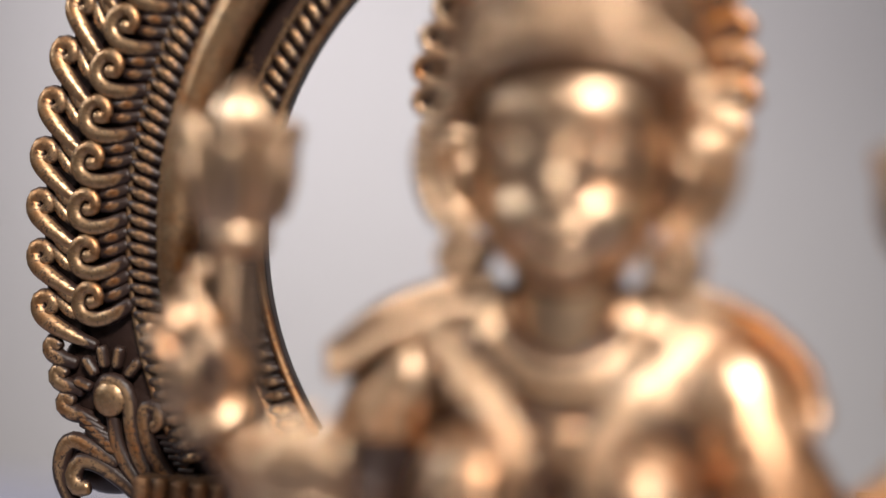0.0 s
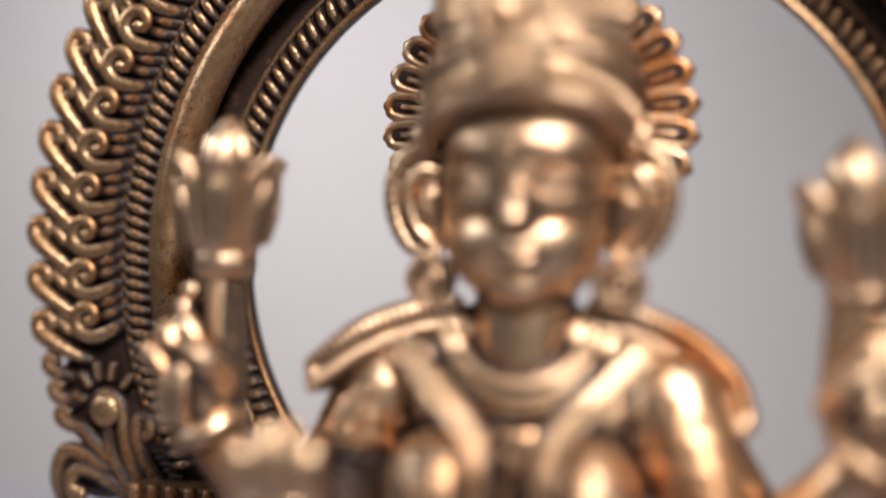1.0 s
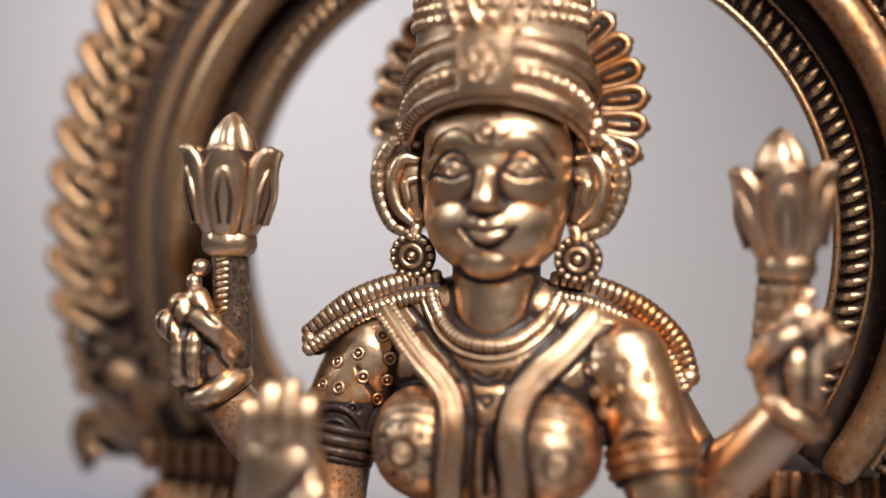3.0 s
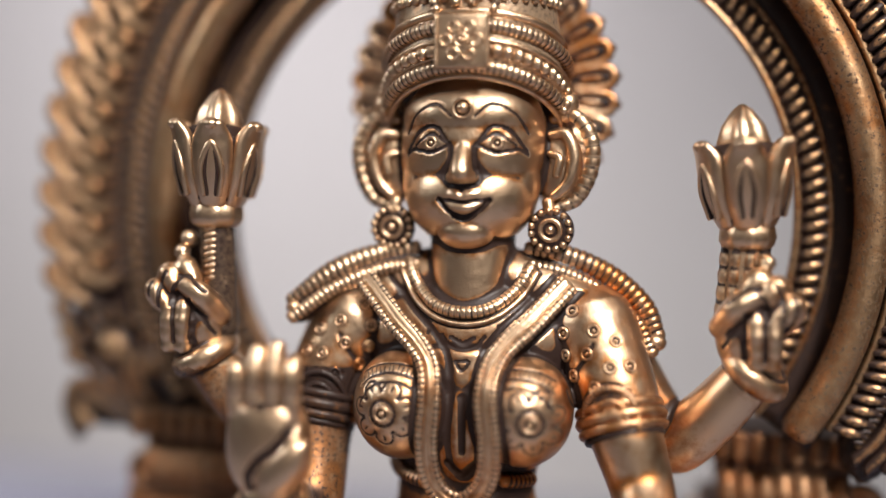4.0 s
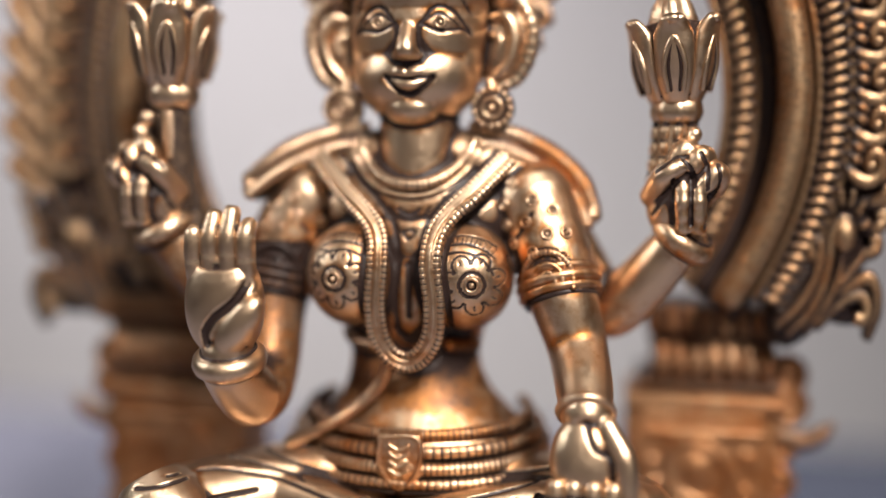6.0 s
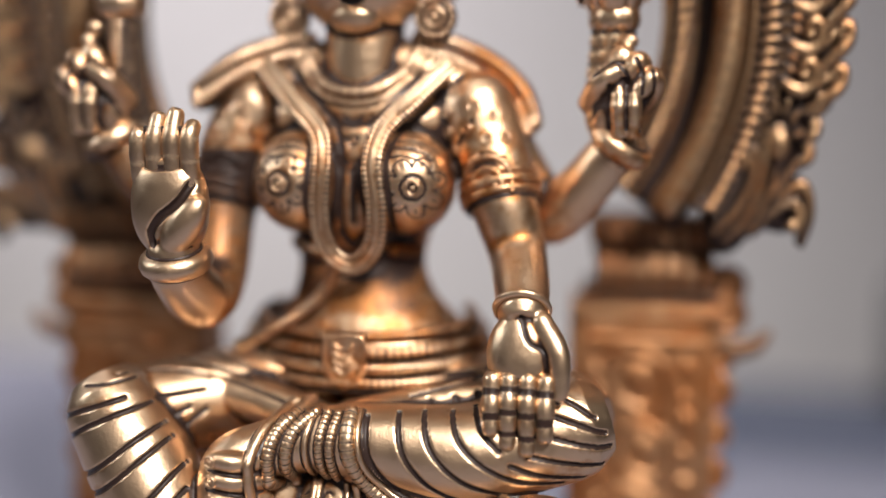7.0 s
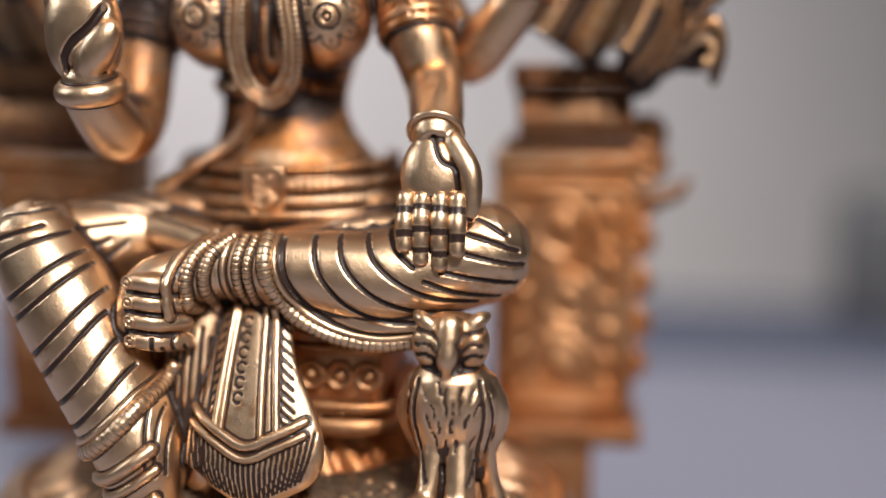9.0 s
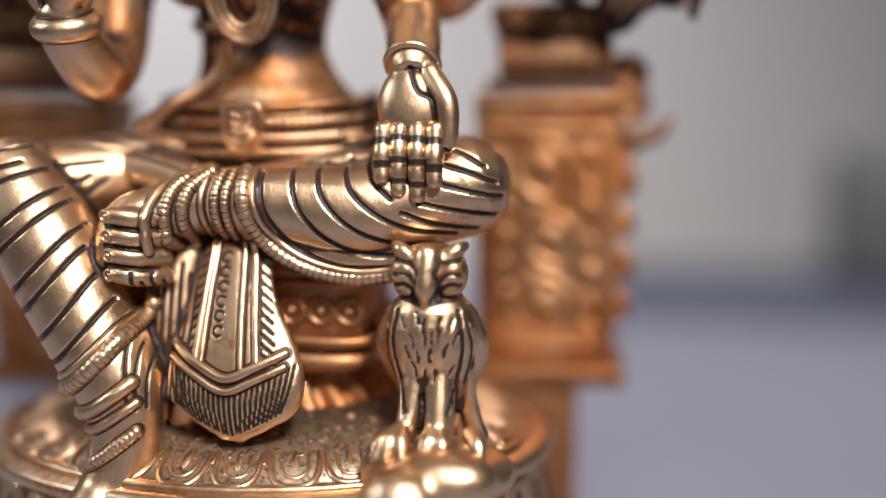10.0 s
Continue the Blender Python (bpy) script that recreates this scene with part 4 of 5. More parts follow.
# ---- the owl ----
def owl():
    g = Geo()
    o = 39.2
    g.lathe((o, -28, 0), [(2.4, 47), (5.6, 50), (6.6, 54), (7.7, 58.5), (8.7, 62.5), (8.7, 66), (7.4, 69.4), (5.6, 71.6)], 32, squash=(1, 0.84))
    for s in (-1, 1):
        g.tube([(o + s * 6.4, -28, 68), (o + s * 7.8, -27, 62), (o + s * 6.2, -25, 55), (o + s * 5.0, -23, 50)], [2.2, 2.8, 2.2, 1.2], 14, 0.8)
        g.ball((o + s * 3.6, -30.0, 75.4), (3.5, 3.4, 4.3), turn=(0, s * 10, 0), power=0.9)
        g.tube([(o + s * 2.6, -31.0, 78.2), (o + s * 5.0, -30.2, 80.0), (o + s * 6.4, -28.6, 80.6)], [1.4, 1.5, 0.9], 12, 0.6)
    g.ball((o, -27.6, 75.6), (6.5, 5.4, 5.2), power=0.8)
    g.tube([(o, -31.6, 79.0), (o - 0.2, -32.6, 76.4), (o - 0.3, -33.8, 73.4), (o - 0.3, -34.0, 71.2)], [2.6, 2.5, 2.0, 0.8], 12, 0.6)
    # legs, toes and the tail that props it
    g.tube([(36.6, -31.4, 56), (36.0, -33.6, 51), (34.8, -36.4, 46)], [2.8, 2.4, 2.1], 14, 0.8)
    g.tube([(41.0, -31.4, 58), (41.2, -34.2, 51), (41.0, -37.0, 44)], [3.0, 2.9, 2.9], 14, 0.8)
    g.tube([(44.8, -28.5, 57), (46.0, -28.0, 50), (47.6, -28.5, 44)], [2.4, 2.0, 2.4], 14, 0.8, flat=0.7)
    for x, dx in ((34.4, -3.8), (34.2, -1.6), (34.6, 0.8), (41.0, -1.8), (41.2, 1.6), (47.4, 1.8)):
        g.tube([(x, -36.5, 48.0), (x + dx * 0.7, -39.2, 47.2), (x + dx, -41.2, 44.8)], [1.9, 1.7, 1.1], 10, 0.6)
    g.tube([(o, -22, 54), (o + 0.5, -20, 47), (o + 1, -18, 43)], [5, 3.4, 2.6], 14, 1, flat=0.6)
    c = Casting(g, 0.42, 2)
    for s in (-1, 1):
        c.carve([(o + s * 1.6, 76.4), (o + s * 3.0, 78.0), (o + s * 6.0, 78.6)], 0.5, 0.5)
        c.carve([(o + s * 2.0, 74.6), (o + s * 3.8, 76.2), (o + s * 6.0, 76.0)], 0.42, 0.4)
        c.carve([(o + s * 2.2, 73.2), (o + s * 4.0, 74.2), (o + s * 6.0, 74.0)], 0.5, 0.5)
        c.carve([(o + s * 2.0, 71.4), (o + s * 2.2, 73.6), (o + s * 1.7, 76.2)], 0.5, 0.5, 0.9)
        c.carve([(o + s * 2.6, 71.6), (o + s * 5.2, 71.9)], 0.4, 0.35, 0.8)
        c.carve([(o + s * 5.6, 69.4), (o + s * 6.4, 63), (o + s * 5.0, 56), (o + s * 4.0, 51.5)], 0.55, 0.5)
        c.carve([(o + s * 7.2, 67), (o + s * 7.8, 62), (o + s * 6.4, 56)], 0.45, 0.4)
    c.carve([(38.4, 54), (38.6, 51), (38.0, 47)], 0.8, 0.9)
    c.carve([(43.8, 55), (44.1, 51), (44.4, 46)], 0.5, 0.5)
    rng = random.Random(4)
    for row, z in enumerate((69.0, 66.2, 63.0, 59.6)):
        for x in np.arange(-4.4, 4.5, 2.2 if row < 2 else 2.9):
            xx = o + (x + 1.1 * (row % 2)) * (1 - 0.07 * row) + rng.uniform(-0.5, 0.5)
            z0 = z + rng.uniform(-0.8, 0.8)
            c.carve([(xx, z0), (xx - 0.10 * x + rng.uniform(-0.3, 0.3), z0 - 1.0), (xx - 0.18 * x, z0 - rng.uniform(1.7, 2.6))], rng.uniform(0.28, 0.42), 0.4, rng.uniform(0.6, 0.95))
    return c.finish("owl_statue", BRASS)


tagged(owl(), "small polished brass owl statue standing on a brass perch", "statue")


# ---- the throne block ----
def throne():
    t = thing("throne_seat", "browned brass throne block with a rosette frieze under the statue", "throne")
    g = Geo()
    g.box((0.5, -5, 74.5), (54, 34, 5), 1.2, p=0.2)
    part("seat_slab", g, BROWN, t)
    g = Geo()
    g.box((0.5, -5, 66), (48, 31, 12.5), 0.8, p=0.15)
    part("frieze", g, BROWN, t)
    g = Geo()
    g.ring((0, 0, 0), 2.4, 0.75, n=20, m=8)
    g.ball((0, 0, 0), (1.2, 1.0, 1.2), 10, 6)
    rosette = g.mesh("rosette", BROWN)
    for x in (-19, -12.7, 10.6, 16.4, 22.0):
        ob = part("rosette", rosette, None, t)
        ob.location = (x * MM, -20.9 * MM, 66 * MM)
    for z, w, d, r in ((60.2, 50, 33, 1.3), (71.6, 50, 33, 1.0), (56.0, 46, 31, 2.0)):
        g = Geo()
        x, y = w / 2, d / 2
        g.tube([(-x, -5 - y, z), (0, -5 - y, z), (x, -5 - y, z), (x, -5, z), (x, -5 + y, z), (0, -5 + y, z), (-x, -5 + y, z), (-x, -5, z)], r, 10, 3, closed=True, side=(0, 0, 1))
        part("moulding", g, BROWN, t)
    g = Geo()
    g.lathe((0.5, -5, 0), [(24, 57), (22.5, 54.5), (24, 51.5), (28, 48.5), (31.5, 46), (31.5, 42)], 208, squash=(1, 0.7), lobes=26, deep=0.14, p=0.2)
    part("fluted_foot", g, BROWN, t)


throne()


# ---- the lotus base ----
def base():
    t = thing("lotus_base", "oval antique brass lotus base with an engraved top", "pedestal")
    sq = (1, 0.68)
    o = (0, -6, 0)
    g = Geo()
    g.lathe(o, [(10, 46.6), (31, 46.4), (55, 38.5), (57.5, 38.2), (60.5, 37.8), (61.5, 36.4), (60.6, 34.8), (57.5, 33.6), (56, 31), (58, 24), (62, 15), (66, 7), (67, 2), (66, 0), (20, 0)], 96, squash=sq)
    part("body", g, BRASS, t)
    # engraved scallops and dots on the top
    g = Geo()
    for rad, r in ((56.2, 0.9), (54.2, 0.6)):
        g.tube([(rad * math.cos(a), o[1] + rad * sq[1] * math.sin(a), 38.7) for a in np.linspace(0, math.tau, 90, endpoint=False)], r, 6, 3, closed=True, side=(0, 0, 1))
    part("top_ring", g, BRASS, t)
    g = Geo()
    rings = []
    for rad, z in ((30, 47.1), (54.6, 38.95)):
        rings.append([(rad * math.cos(a), o[1] + rad * sq[1] * math.sin(a), z) for a in np.linspace(0, math.tau, 96, endpoint=False)])
    g.grid([rings[0], rings[1], [(x, y, z - 1.5) for x, y, z in rings[1]], [(x, y, z - 1.5) for x, y, z in rings[0]]], 0.44, True)
    part("dark_field", g, BRASS, t, "dark engraved ground")
    g = Geo()
    rng = random.Random(11)
    for k in range(420):
        a, f = rng.uniform(0, math.tau), rng.uniform(0.02, 0.72)
        rad, z = 30 + 24.6 * f, 47.1 - 8.15 * f
        g.ball((rad * math.cos(a), o[1] + rad * sq[1] * math.sin(a), z), (rng.uniform(0.3, 1.1), rng.uniform(0.3, 0.8), rng.uniform(0.15, 0.3)), 8, 5)
    part("punched_grain", g, BRASS, t)
    g = Geo()
    g.tube([(-4.1, 3.4, -0.2), (-4.0, -1.2, 0), (-2.7, -3.9, 0), (0, -4.6, 0), (2.7, -3.9, 0), (4.0, -1.2, 0), (4.1, 3.4, -0.2)], [0.5, 0.62, 0.7, 0.72, 0.7, 0.62, 0.5], 8, 0.8, side=(0, 0, 1))
    g.tube([(-2.3, 3.2, -0.3), (-2.2, -0.6, -0.1), (-1.3, -2.0, -0.1), (0, -2.4, -0.1), (1.3, -2.0, -0.1), (2.2, -0.6, -0.1), (2.3, 3.2, -0.3)], 0.42, 6, 0.8, side=(0, 0, 1))
    g.tube([(0, 4.2, -0.4), (0, 1.6, -0.3), (0, -0.4, -0.4)], [0.6, 0.9, 0.6], 8, 0.6, flat=0.6, side=(0, 0, 1))
    scallop = g.mesh("scallop", BRASS)
    g = Geo()
    g.tube([(0, 4.6, -0.4), (0, 2.6, -0.1), (0, 0.8, 0)], [0.3, 0.45, 0.5], 8, 1)
    g.ball((0, -5.0, -0.2), (0.9, 0.9, 0.6), 10, 6)
    dart = g.mesh("dart", BRASS)
    rng = random.Random(5)
    for k in range(30):
        for me, name, h in ((scallop, "scallop", 0), (dart, "dart", 0.5)):
            a = math.tau * (k + h + rng.uniform(-0.05, 0.05)) / 30
            ob = part(name, me, None, t)
            x, y = 49.0 * math.cos(a), o[1] + 49.0 * sq[1] * math.sin(a)
            ob.matrix_basis = pose(x * MM, y * MM, 40.9 * MM, 0, 0, math.degrees(math.atan2(math.sin(a) / sq[1], math.cos(a))) + 90) @ pose(0, 0, 0, 18 + 8 * math.sin(a) ** 2, 0, 0) @ Matrix.Scale(rng.uniform(0.97, 1.05), 4)
    # petals round the drum
    g = Geo()
    g.tube([(0, -0.8, 32), (0, -2.2, 24), (0, -5.5, 15), (0, -9.5, 6)], [3.2, 4.2, 4.0, 2.2], 12, 1.5, flat=0.4)
    g.tube([(0, -2.4, 30), (0, -3.9, 24), (0, -6.6, 16)], 0.6, 6, 1.5, p=0.9)
    petal = g.mesh("petal", BRASS)
    for k in range(36):
        a = math.tau * k / 36
        ob = part("petal", petal, None, t)
        x, y = 56 * math.cos(a), o[1] + 56 * sq[1] * math.sin(a)
        ob.matrix_basis = pose(x * MM, y * MM, 0, 0, 0, math.degrees(math.atan2(math.sin(a) / sq[1], math.cos(a))) + 90)
    # the owl's perch
    g = Geo()
    g.ball((40, -36, 41.2), (13, 9, 5.0), power=0.85)
    g.ball((43.5, -44.0, 42.4), (9.6, 6.2, 5.6))
    g.ball((36.5, -48, 38.5), (8, 7, 8))
    g.ball((49, -38, 41.5), (6.5, 7, 4.2))
    g.tube([(36, -44, 38), (34, -49, 30), (33, -52, 20), (33, -53, 0)], [7.5, 7, 6.5, 7], 16, 2)
    c = Casting(g, 0.7, 3)
    c.carve([(27, 40), (32, 36), (40, 35), (48, 37)], 0.8, 0.5, 0.8)
    me = c.finish("perch", BRASS)
    me.parent = t


base()


# ---- the arch behind ----
CY, CZ = 22.0, 169.0


def arc_tube(g, radius, y, r, a0, a1, **more):
    g.tube([(radius * math.cos(a), y, CZ + radius * math.sin(a)) for a in np.radians(np.linspace(a0, a1, 73))], r, more.pop("n", 12), more.pop("step", 2.0), **more)


def band(g, r0, r1, y0, y1, a0, a1, p):
    """A flat curved band with thickness."""
    rings = []
    for a in np.radians(np.linspace(a0, a1, 97)):
        rings.append([(r * math.cos(a), y, CZ + r * math.sin(a)) for r, y in ((r0, y0), (r1, y0), (r1, y1), (r0, y1))])
    g.grid(rings, p)


def set_round(mesh, name, parent, deg, left, lift=0.0):
    """A piece modelled at angle 0 (outwards along x), turned to its place; the left half mirrors the right."""
    ob = part(name, mesh, None, parent)
    m = pose(0, (CY + lift) * MM, CZ * MM, 0, -deg, 0)
    # the right half's outer ornament is cast narrower
    slim = pose(85 * MM, 0, 0) @ Matrix.Diagonal((0.64, 1, 1, 1)) @ pose(-85 * MM, 0, 0)
    outer = name in ("scroll", "leaf_bar", "edge_curl", "edge_block", "plume", "stem", "foot_scroll", "foot_plate")
    ob.matrix_basis = Matrix.Diagonal((-1, 1, 1, 1)) @ m if left else (m @ slim if outer else m)
    return ob


def depth_darken(g, y0, y1):
    """Darkens a cast relief towards its back."""
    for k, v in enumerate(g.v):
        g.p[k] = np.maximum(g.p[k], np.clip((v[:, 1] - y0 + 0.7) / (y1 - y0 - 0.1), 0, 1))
    return g


def arch():
    t = thing("temple_arch", "browned antique brass arch of scrolls standing behind the statue", "arch")
    t.matrix_world = pose(2.2 * MM, -7.2 * MM, 6.3 * MM) @ Matrix.Scale(0.963, 4)
    upright = t.matrix_world.inverted()
    g = Geo()
    band(g, 76, 92.5, 1.6 + CY, CY + 7, -27, 90, 0.8)
    band(g, 76, 99.5, 1.6 + CY, CY + 7, 90, 209, 0.8)
    part("backing", g, WAXED, t)
    g = Geo()
    arc_tube(g, 73.6, CY - 1.2, 3.5, -33, 213, n=16)
    part("smooth_hoop", g, WAXED, t, "smooth round brass hoop")
    g = Geo()
    band(g, 60.4, 79, CY + 4.6, CY + 8, -36, 216, 0.3)
    part("inner_band", g, WAXED, t)
    for r, w in ((60.6, 0.8), (66.8, 0.6)):
        g = Geo()
        arc_tube(g, r, CY + 4.4, w, -36, 216, n=8)
        part("fillet", g, WAXED, t)
    for r, w in ((78.6, 0.75), (84.9, 0.7)):
        g = Geo()
        arc_tube(g, r, CY + 0.6, w, -31, 211, n=8)
        part("fillet", g, WAXED, t)
    # slanted ribs of the cord band
    g = Geo()
    g.tube([(79.4, 0.3, -0.7), (81.8, -0.3, 0.1), (84.3, 0.3, 0.8)], [0.85, 1.02, 0.85], 8, 0.9)
    rib = depth_darken(g, -0.3, 0.7).mesh("rib", WAXED)
    n = 70
    for k in range(n):
        for left in (False, True):
            set_round(rib, "rib", t, -31 + 121 * (k + 0.5) / n, left)
    # teeth of the recessed inner band
    g = Geo()
    g.tube([(61.4, 0.3, -0.9), (64, -0.3, 0.1), (66.4, 0.3, 0.9)], [0.8, 1.0, 0.8], 8, 0.9)
    tooth = depth_darken(g, -0.25, 0.65).mesh("tooth", WAXED)
    n = 52
    for k in range(n):
        for left in (False, True):
            set_round(tooth, "tooth", t, -36 + 126 * (k + 0.5) / n, left, 4.4)
    # curling scrolls with their leaf bars
    g = Geo()
    g.tube([(85.6, 0.2, 0.2), (89, -0.2, -1.3), (92.6, -0.4, -1.7), (95.3, -0.5, -0.2), (95.6, -0.6, 2.6), (93.6, -0.8, 4.4), (91.3, -0.9, 3.6), (91.2, -0.9, 1.7), (92.8, -1.0, 1.5)], [1.4, 1.6, 1.6, 1.55, 1.45, 1.35, 1.2, 1.1, 1.2], 10, 0.7, flat=0.72)
    scroll = depth_darken(g, -0.4, 0.6).mesh("scroll", WAXED)
    bars = []
    for z in (2.9, 5.3):
        g = Geo()
        g.tube([(85.4, 0.4, z + 0.4), (87.6, -0.1, z - 0.5), (90.2, 0.2, z - 1.0)], [1.1, 1.25, 1.0], 8, 0.8, flat=0.75)
        bars.append(depth_darken(g, -0.25, 0.65).mesh("leaf_bar", WAXED))
    g = Geo()
    g.tube([(94.6, 0.7, -4.4), (98.4, 0.0, -2.0), (102, -0.2, 0.6), (104.4, 0.2, 3.0), (104.2, 0.3, 5.6), (102.0, 0.1, 5.9), (101.0, -0.1, 4.2), (102.2, -0.2, 3.2)], [1.1, 1.5, 1.8, 1.9, 1.8, 1.6, 1.4, 1.1], 10, 0.8)
    curl = depth_darken(g, -0.1, 1.1).mesh("edge_curl", WAXED)
    g = Geo()
    g.tube([(95.6, 0.6, -1.6), (98.2, 0.1, 0.6), (100.6, 0.2, 3.2)], [0.95, 1.25, 0.95], 8, 0.8)
    strip = depth_darken(g, -0.1, 0.9).mesh("leaf_bar", WAXED)
    g = Geo()
    g.box((100, 3.4, 0), (7, 5.2, 9.4), 1.0, p=0.8)
    block = g.mesh("edge_block", WAXED)
    n = 19
    for k in range(n):
        a = -11 + 101 * (k + 0.3) / n
        for left in (False, True):
            set_round(scroll, "scroll", t, a, left)
            for b in bars:
                set_round(b, "leaf_bar", t, a, left)
            set_round(curl, "edge_curl", t, a - 1.2, left)
            set_round(strip, "leaf_bar", t, a, left)
            set_round(strip, "leaf_bar", t, a + 1.75, left)
            set_round(block, "edge_block", t, a, left)
    # plumes at the foot of the arch
    q = lambda r, d, y=0.0: (r * math.cos(radians(d)), y, r * math.sin(radians(d)))
    g = Geo()
    g.ball(q(93.4, -19.7, -0.6), (3.4, 1.5, 3.4), 16, 9)
    g.tube([q(95.6, -18.6), q(93.4, -17.6), q(90.8, -18.4), q(89.9, -20.6), q(91.2, -23.4), q(92.2, -27.2), q(91.4, -31.6), q(89, -36)], [1.4, 1.6, 1.7, 1.7, 1.7, 1.7, 1.6, 1.4], 10, 1, flat=0.7)
    plume = depth_darken(g, -0.5, 0.7).mesh("plume", WAXED)
    g = Geo()
    g.tube([q(94.4, -21.6), q(95.4, -24.2), q(95.4, -26.8), q(94.6, -30), q(93, -34)], [1.2, 1.5, 1.5, 1.4, 1.2], 10, 1, flat=0.7)
    stem = depth_darken(g, -0.4, 0.6).mesh("stem", WAXED)
    g = Geo()
    g.tube([q(86.6, -24.6, -0.6), q(85.2, -24.2, -0.6), q(84.9, -22.6), q(87, -22.0), q(88.6, -24), q(89.2, -26.8), q(88.7, -29.8), q(87.3, -33), q(85, -36.5)], [1.2, 1.3, 1.4, 1.6, 1.7, 1.7, 1.7, 1.6, 1.4], 10, 1, flat=0.7)
    hook = depth_darken(g, -0.5, 0.7).mesh("plume", WAXED)
    g = Geo()
    g.tube([q(104.6, -27.6, -0.8), q(106.4, -27.2, -0.8), q(106.4, -25.8, -0.4), q(104, -24.9), q(100.7, -26), q(97.6, -28.6), q(95.2, -32)], [1.5, 1.7, 1.8, 1.8, 1.7, 1.6, 1.4], 10, 1, flat=0.7)
    foot = depth_darken(g, -0.6, 0.7).mesh("foot_scroll", WAXED)
    g = Geo()
    g.tube([q(109.6, -28.4, 0.4), q(109.4, -25.4, 0.4), q(107, -23.3, 0.2), q(104, -22.6), q(100.6, -24.2), q(97.2, -26.6)], [1.8, 1.9, 1.9, 1.8, 1.6, 1.2], 10, 1, flat=0.7)
    rim = depth_darken(g, -0.4, 0.9).mesh("foot_scroll", WAXED)
    pieces = [(plume, "plume"), (stem, "stem"), (hook, "plume"), (foot, "foot_scroll"), (rim, "foot_scroll")]
    for k in range(6):
        g = Geo()
        r, d = 102.6 - 0.75 * k, -19.4 - 0.95 * k
        g.tube([q(r, d, 0.4), q(r - 2.2, d - 0.9), q(r - 4.4, d - 2.2, 0.3)], [0.9, 1.05, 0.7], 8, 0.8)
        pieces.append((depth_darken(g, -0.3, 0.6).mesh("leaf_bar", WAXED), "leaf_bar"))
    for k, (r, d) in enumerate(((97.6, -17.6), (95.6, -16.2), (93, -15.6), (90.4, -16), (88.2, -17.4))):
        g = Geo()
        g.tube([q(r, d, 0.2), q(93.2 + (r - 93.2) * 1.4, -19.4 + (d + 19.4) * 1.42, 0.2)], 1.15, 8, 0.8)
        pieces.append((depth_darken(g, -0.3, 0.9).mesh("leaf_bar", WAXED), "leaf_bar"))
    for k in range(9):
        g = Geo()
        r, d = 86.2 - 0.28 * k, -26.2 - 1.0 * k
        g.tube([q(r + 0.9, d + 0.5, 0.3), q(r - 1.2, d - 0.3, 0.3)], 0.62, 8, 0.7)
        pieces.append((depth_darken(g, -0.1, 0.7).mesh("leaf_bar", WAXED), "leaf_bar"))
    for d in (-13.2, -16.2, -19.2):
        g = Geo()
        g.tube([q(99.6, d - 1.6, 0.6), q(102, d - 0.8, 0.2), q(103.8, d + 0.3, 0.2), q(103, d + 1.2), q(101.6, d + 0.6, -0.2)], [1.3, 1.7, 1.8, 1.5, 1.2], 10, 0.8, flat=0.8)
        pieces.append((depth_darken(g, -0.4, 0.8).mesh("edge_curl", WAXED), "edge_curl"))
    g = Geo()
    g.ball(q(92, -24, 3.8), (11, 2.8, 14), 16, 9, turn=(0, 24, 0), p=0.6)
    g.ball(q(101, -26, 3.8), (9, 2.8, 6.5), 14, 9, p=0.6)
    g.ball(q(97.5, -17, 3.4), (7.6, 2.4, 9), 14, 9, turn=(0, 18, 0), p=0.6)
    g.ball(q(87, -31, 4.2), (9, 2.8, 12), 14, 9, turn=(0, 32, 0), p=0.6)
    pieces.append((g.mesh("foot_plate", WAXED), "foot_plate"))
    for left in (False, True):
        for me, name in pieces:
            ob = set_round(me, name, t, 0, left)
            if not left:
                ob.matrix_basis = pose(-2.5 * MM, 0, 4 * MM) @ ob.matrix_basis

    # capitals and pillars
    def pillar(left):
        p = part("pillar", pillar_meshes["shaft"], None, t)
        p.matrix_basis = upright @ (pose(0, -12 * MM, 0) @ Matrix.Diagonal((-1, 1, 1, 1)) if left else Matrix.Identity(4))
        for name, me in pillar_meshes.items():
            if name != "shaft":
                part(name.split("/")[0], me, None, p)

    pillar_meshes = {}

    def keep(name, g, material=BROWN):
        g.v = [v + (0, 12, 0) for v in g.v]
        pillar_meshes[name] = g.mesh(name.split("/")[0], material)

    g = Geo()
    g.box((58.3, 21, 73), (32.5, 17, 68), 1.0, p=0.12)
    keep("shaft", g)
    for k, (z, w, d, h, x) in enumerate(((123.5, 30, 22, 5.5, 61), (118.4, 26, 19, 4.2, 60), (109.0, 30, 20, 2.4, 59.5), (104.6, 34, 20, 3.2, 59), (40.5, 36, 22, 5, 59))):
        g = Geo()
        g.box((x, 21, z), (w, d, h), 0.9, p=0.46 if z > 106 else 0.32)
        keep(f"moulding/{k}", g)
    for k in range(7):
        g = Geo()
        g.tube([(49.5 + 3.6 * k, 11.4, 116.6), (49.5 + 3.6 * k, 10.4, 113.6), (49.5 + 3.6 * k, 12.4, 110.4)], [1.9, 2.1, 1.7], 10, 0.8, p=0.36)
        keep(f"leaf/{k}", g)
    g = Geo()
    g.box((60, 22, 113.5), (24, 16, 8), 0.6, p=0.4)
    keep("neck", g)
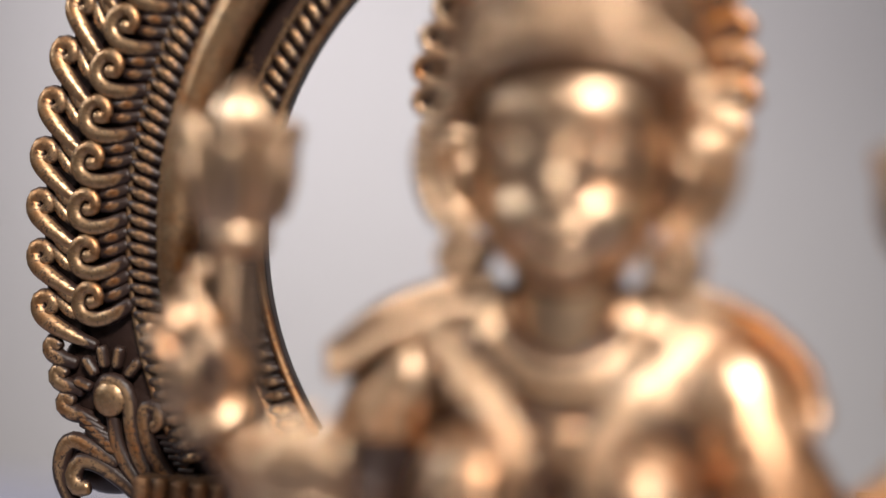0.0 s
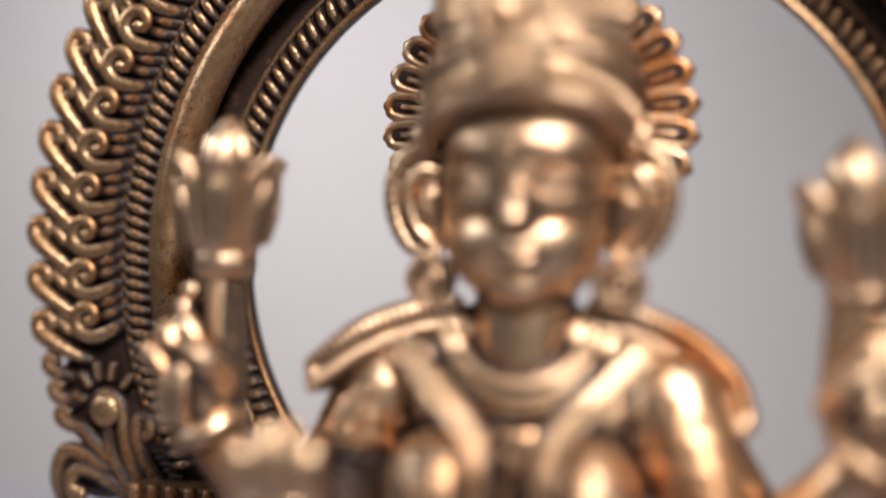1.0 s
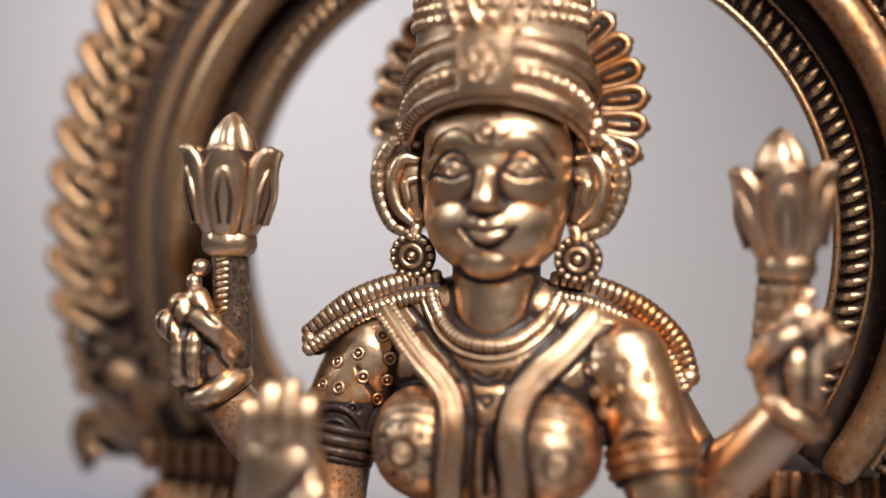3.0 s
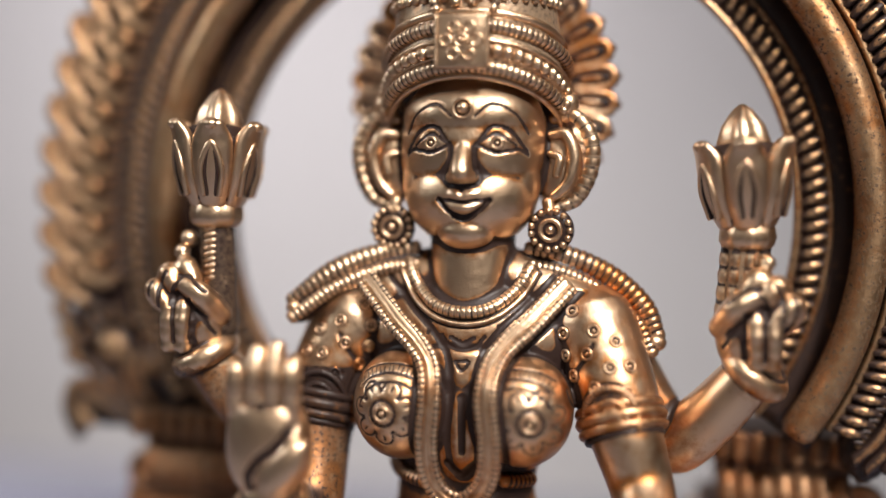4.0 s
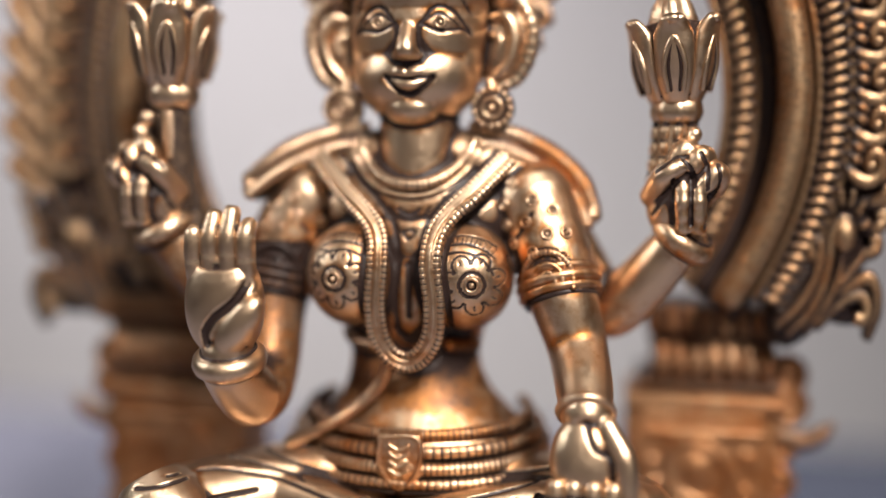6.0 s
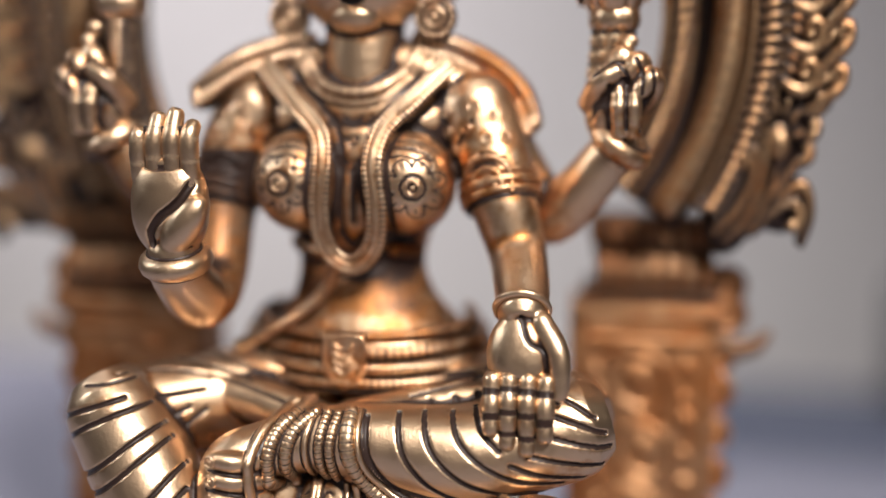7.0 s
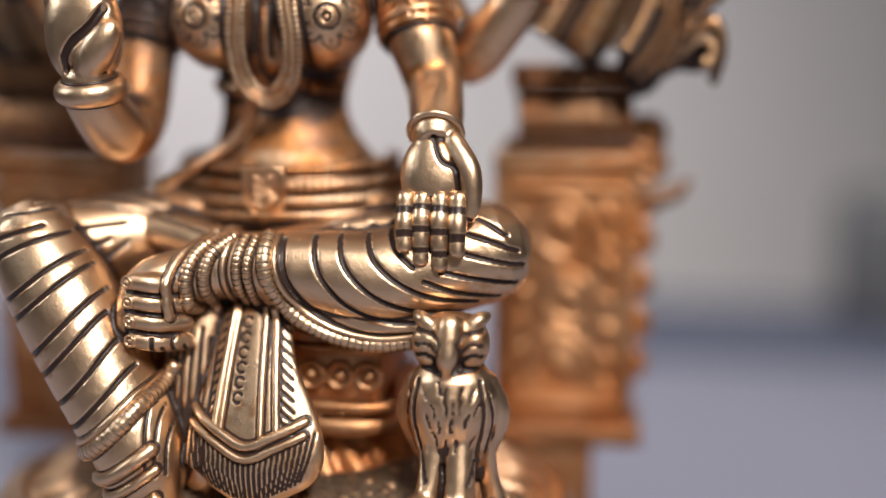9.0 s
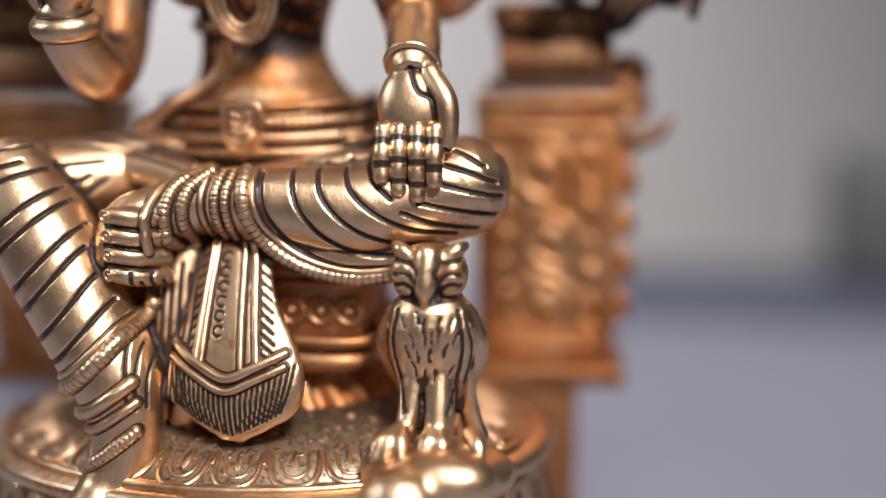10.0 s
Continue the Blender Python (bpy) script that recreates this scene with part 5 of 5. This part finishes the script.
    for k in range(8):
        g = Geo()
        g.tube([(47.6 + 3.7 * k, 9.8, 125.6), (47.6 + 3.7 * k, 9.6, 121.6)], 1.25, 8, 0.9, p=0.36)
        keep(f"bead/{k}", g)
    for k, (x0, x1, z0, z1) in enumerate(((46, 70.5, 98, 100.5), (46, 70.5, 47, 49))):
        g = Geo()
        g.tube([(x0, 12.2, z0 + 0.5), (x1, 12.2, z0 + 0.5)], 1.1, 8, 1.5)
        g.tube([(x0, 12.2, z1 + 1.4), (x1, 12.2, z1 + 1.4)], 0.9, 8, 1.5)
        keep(f"fillet/{k}", g)
    for k, (x, z, r) in enumerate(((58.0, 56.5, 6.8), (59.4, 73, 5.6), (57.6, 89.5, 6.2))):
        g = Geo()
        g.ring((x, 13.3, z), r, 1.6, n=28, m=8, squash=1.2)
        g.ball((x, 13.2, z), (r * 0.6, 1.5, r * 0.75), 14, 8)
        keep(f"medallion/{k}", g)
    rng = random.Random(4)
    for k in range(14):
        g = Geo()
        s, z = (-1, 1)[k % 2], 53 + 6.6 * (k // 2) + rng.uniform(-1.5, 1.5)
        out, bend = rng.uniform(11.5, 13), rng.uniform(-2.5, 3.5)
        g.tube([(58.5 + s * out, 13.3, z - 3), (58.5 + s * (out - 2), 12.8, z), (58.5 + s * (out - 4), 13.3, z + bend)], [1.1, rng.uniform(1.6, 2.4), 1.1], 10, 1, flat=0.6, p=0.15)
        keep(f"relief_leaf/{k}", g)
    for k, (x, z, r) in enumerate(((76.5, 110.5, 3.4), (77.4, 103.8, 3.0), (75.6, 95, 3.0), (75, 86, 3.2), (75, 76, 2.8), (74.8, 66, 3.0), (74.6, 56, 2.6))):
        g = Geo()
        g.ring((x, 19, z), r, 1.5, n=20, m=8)
        g.ball((x, 19, z), r * 0.62, 10, 7)
        keep(f"side_curl/{k}", g)
    g = Geo()
    g.tube([(76, 19, 97), (80.5, 18.6, 96), (84, 18.6, 97.6), (86.4, 18.6, 100)], [2.4, 2.2, 1.9, 0.8], 10, 1, p=0.42)
    keep("side_beak", g)
    for left in (False, True):
        pillar(left)
    g = Geo()
    g.box((0, 35, 19), (132, 22, 38), 2.0, p=0.15)
    part("plinth", g, BROWN, t).matrix_basis = upright


arch()
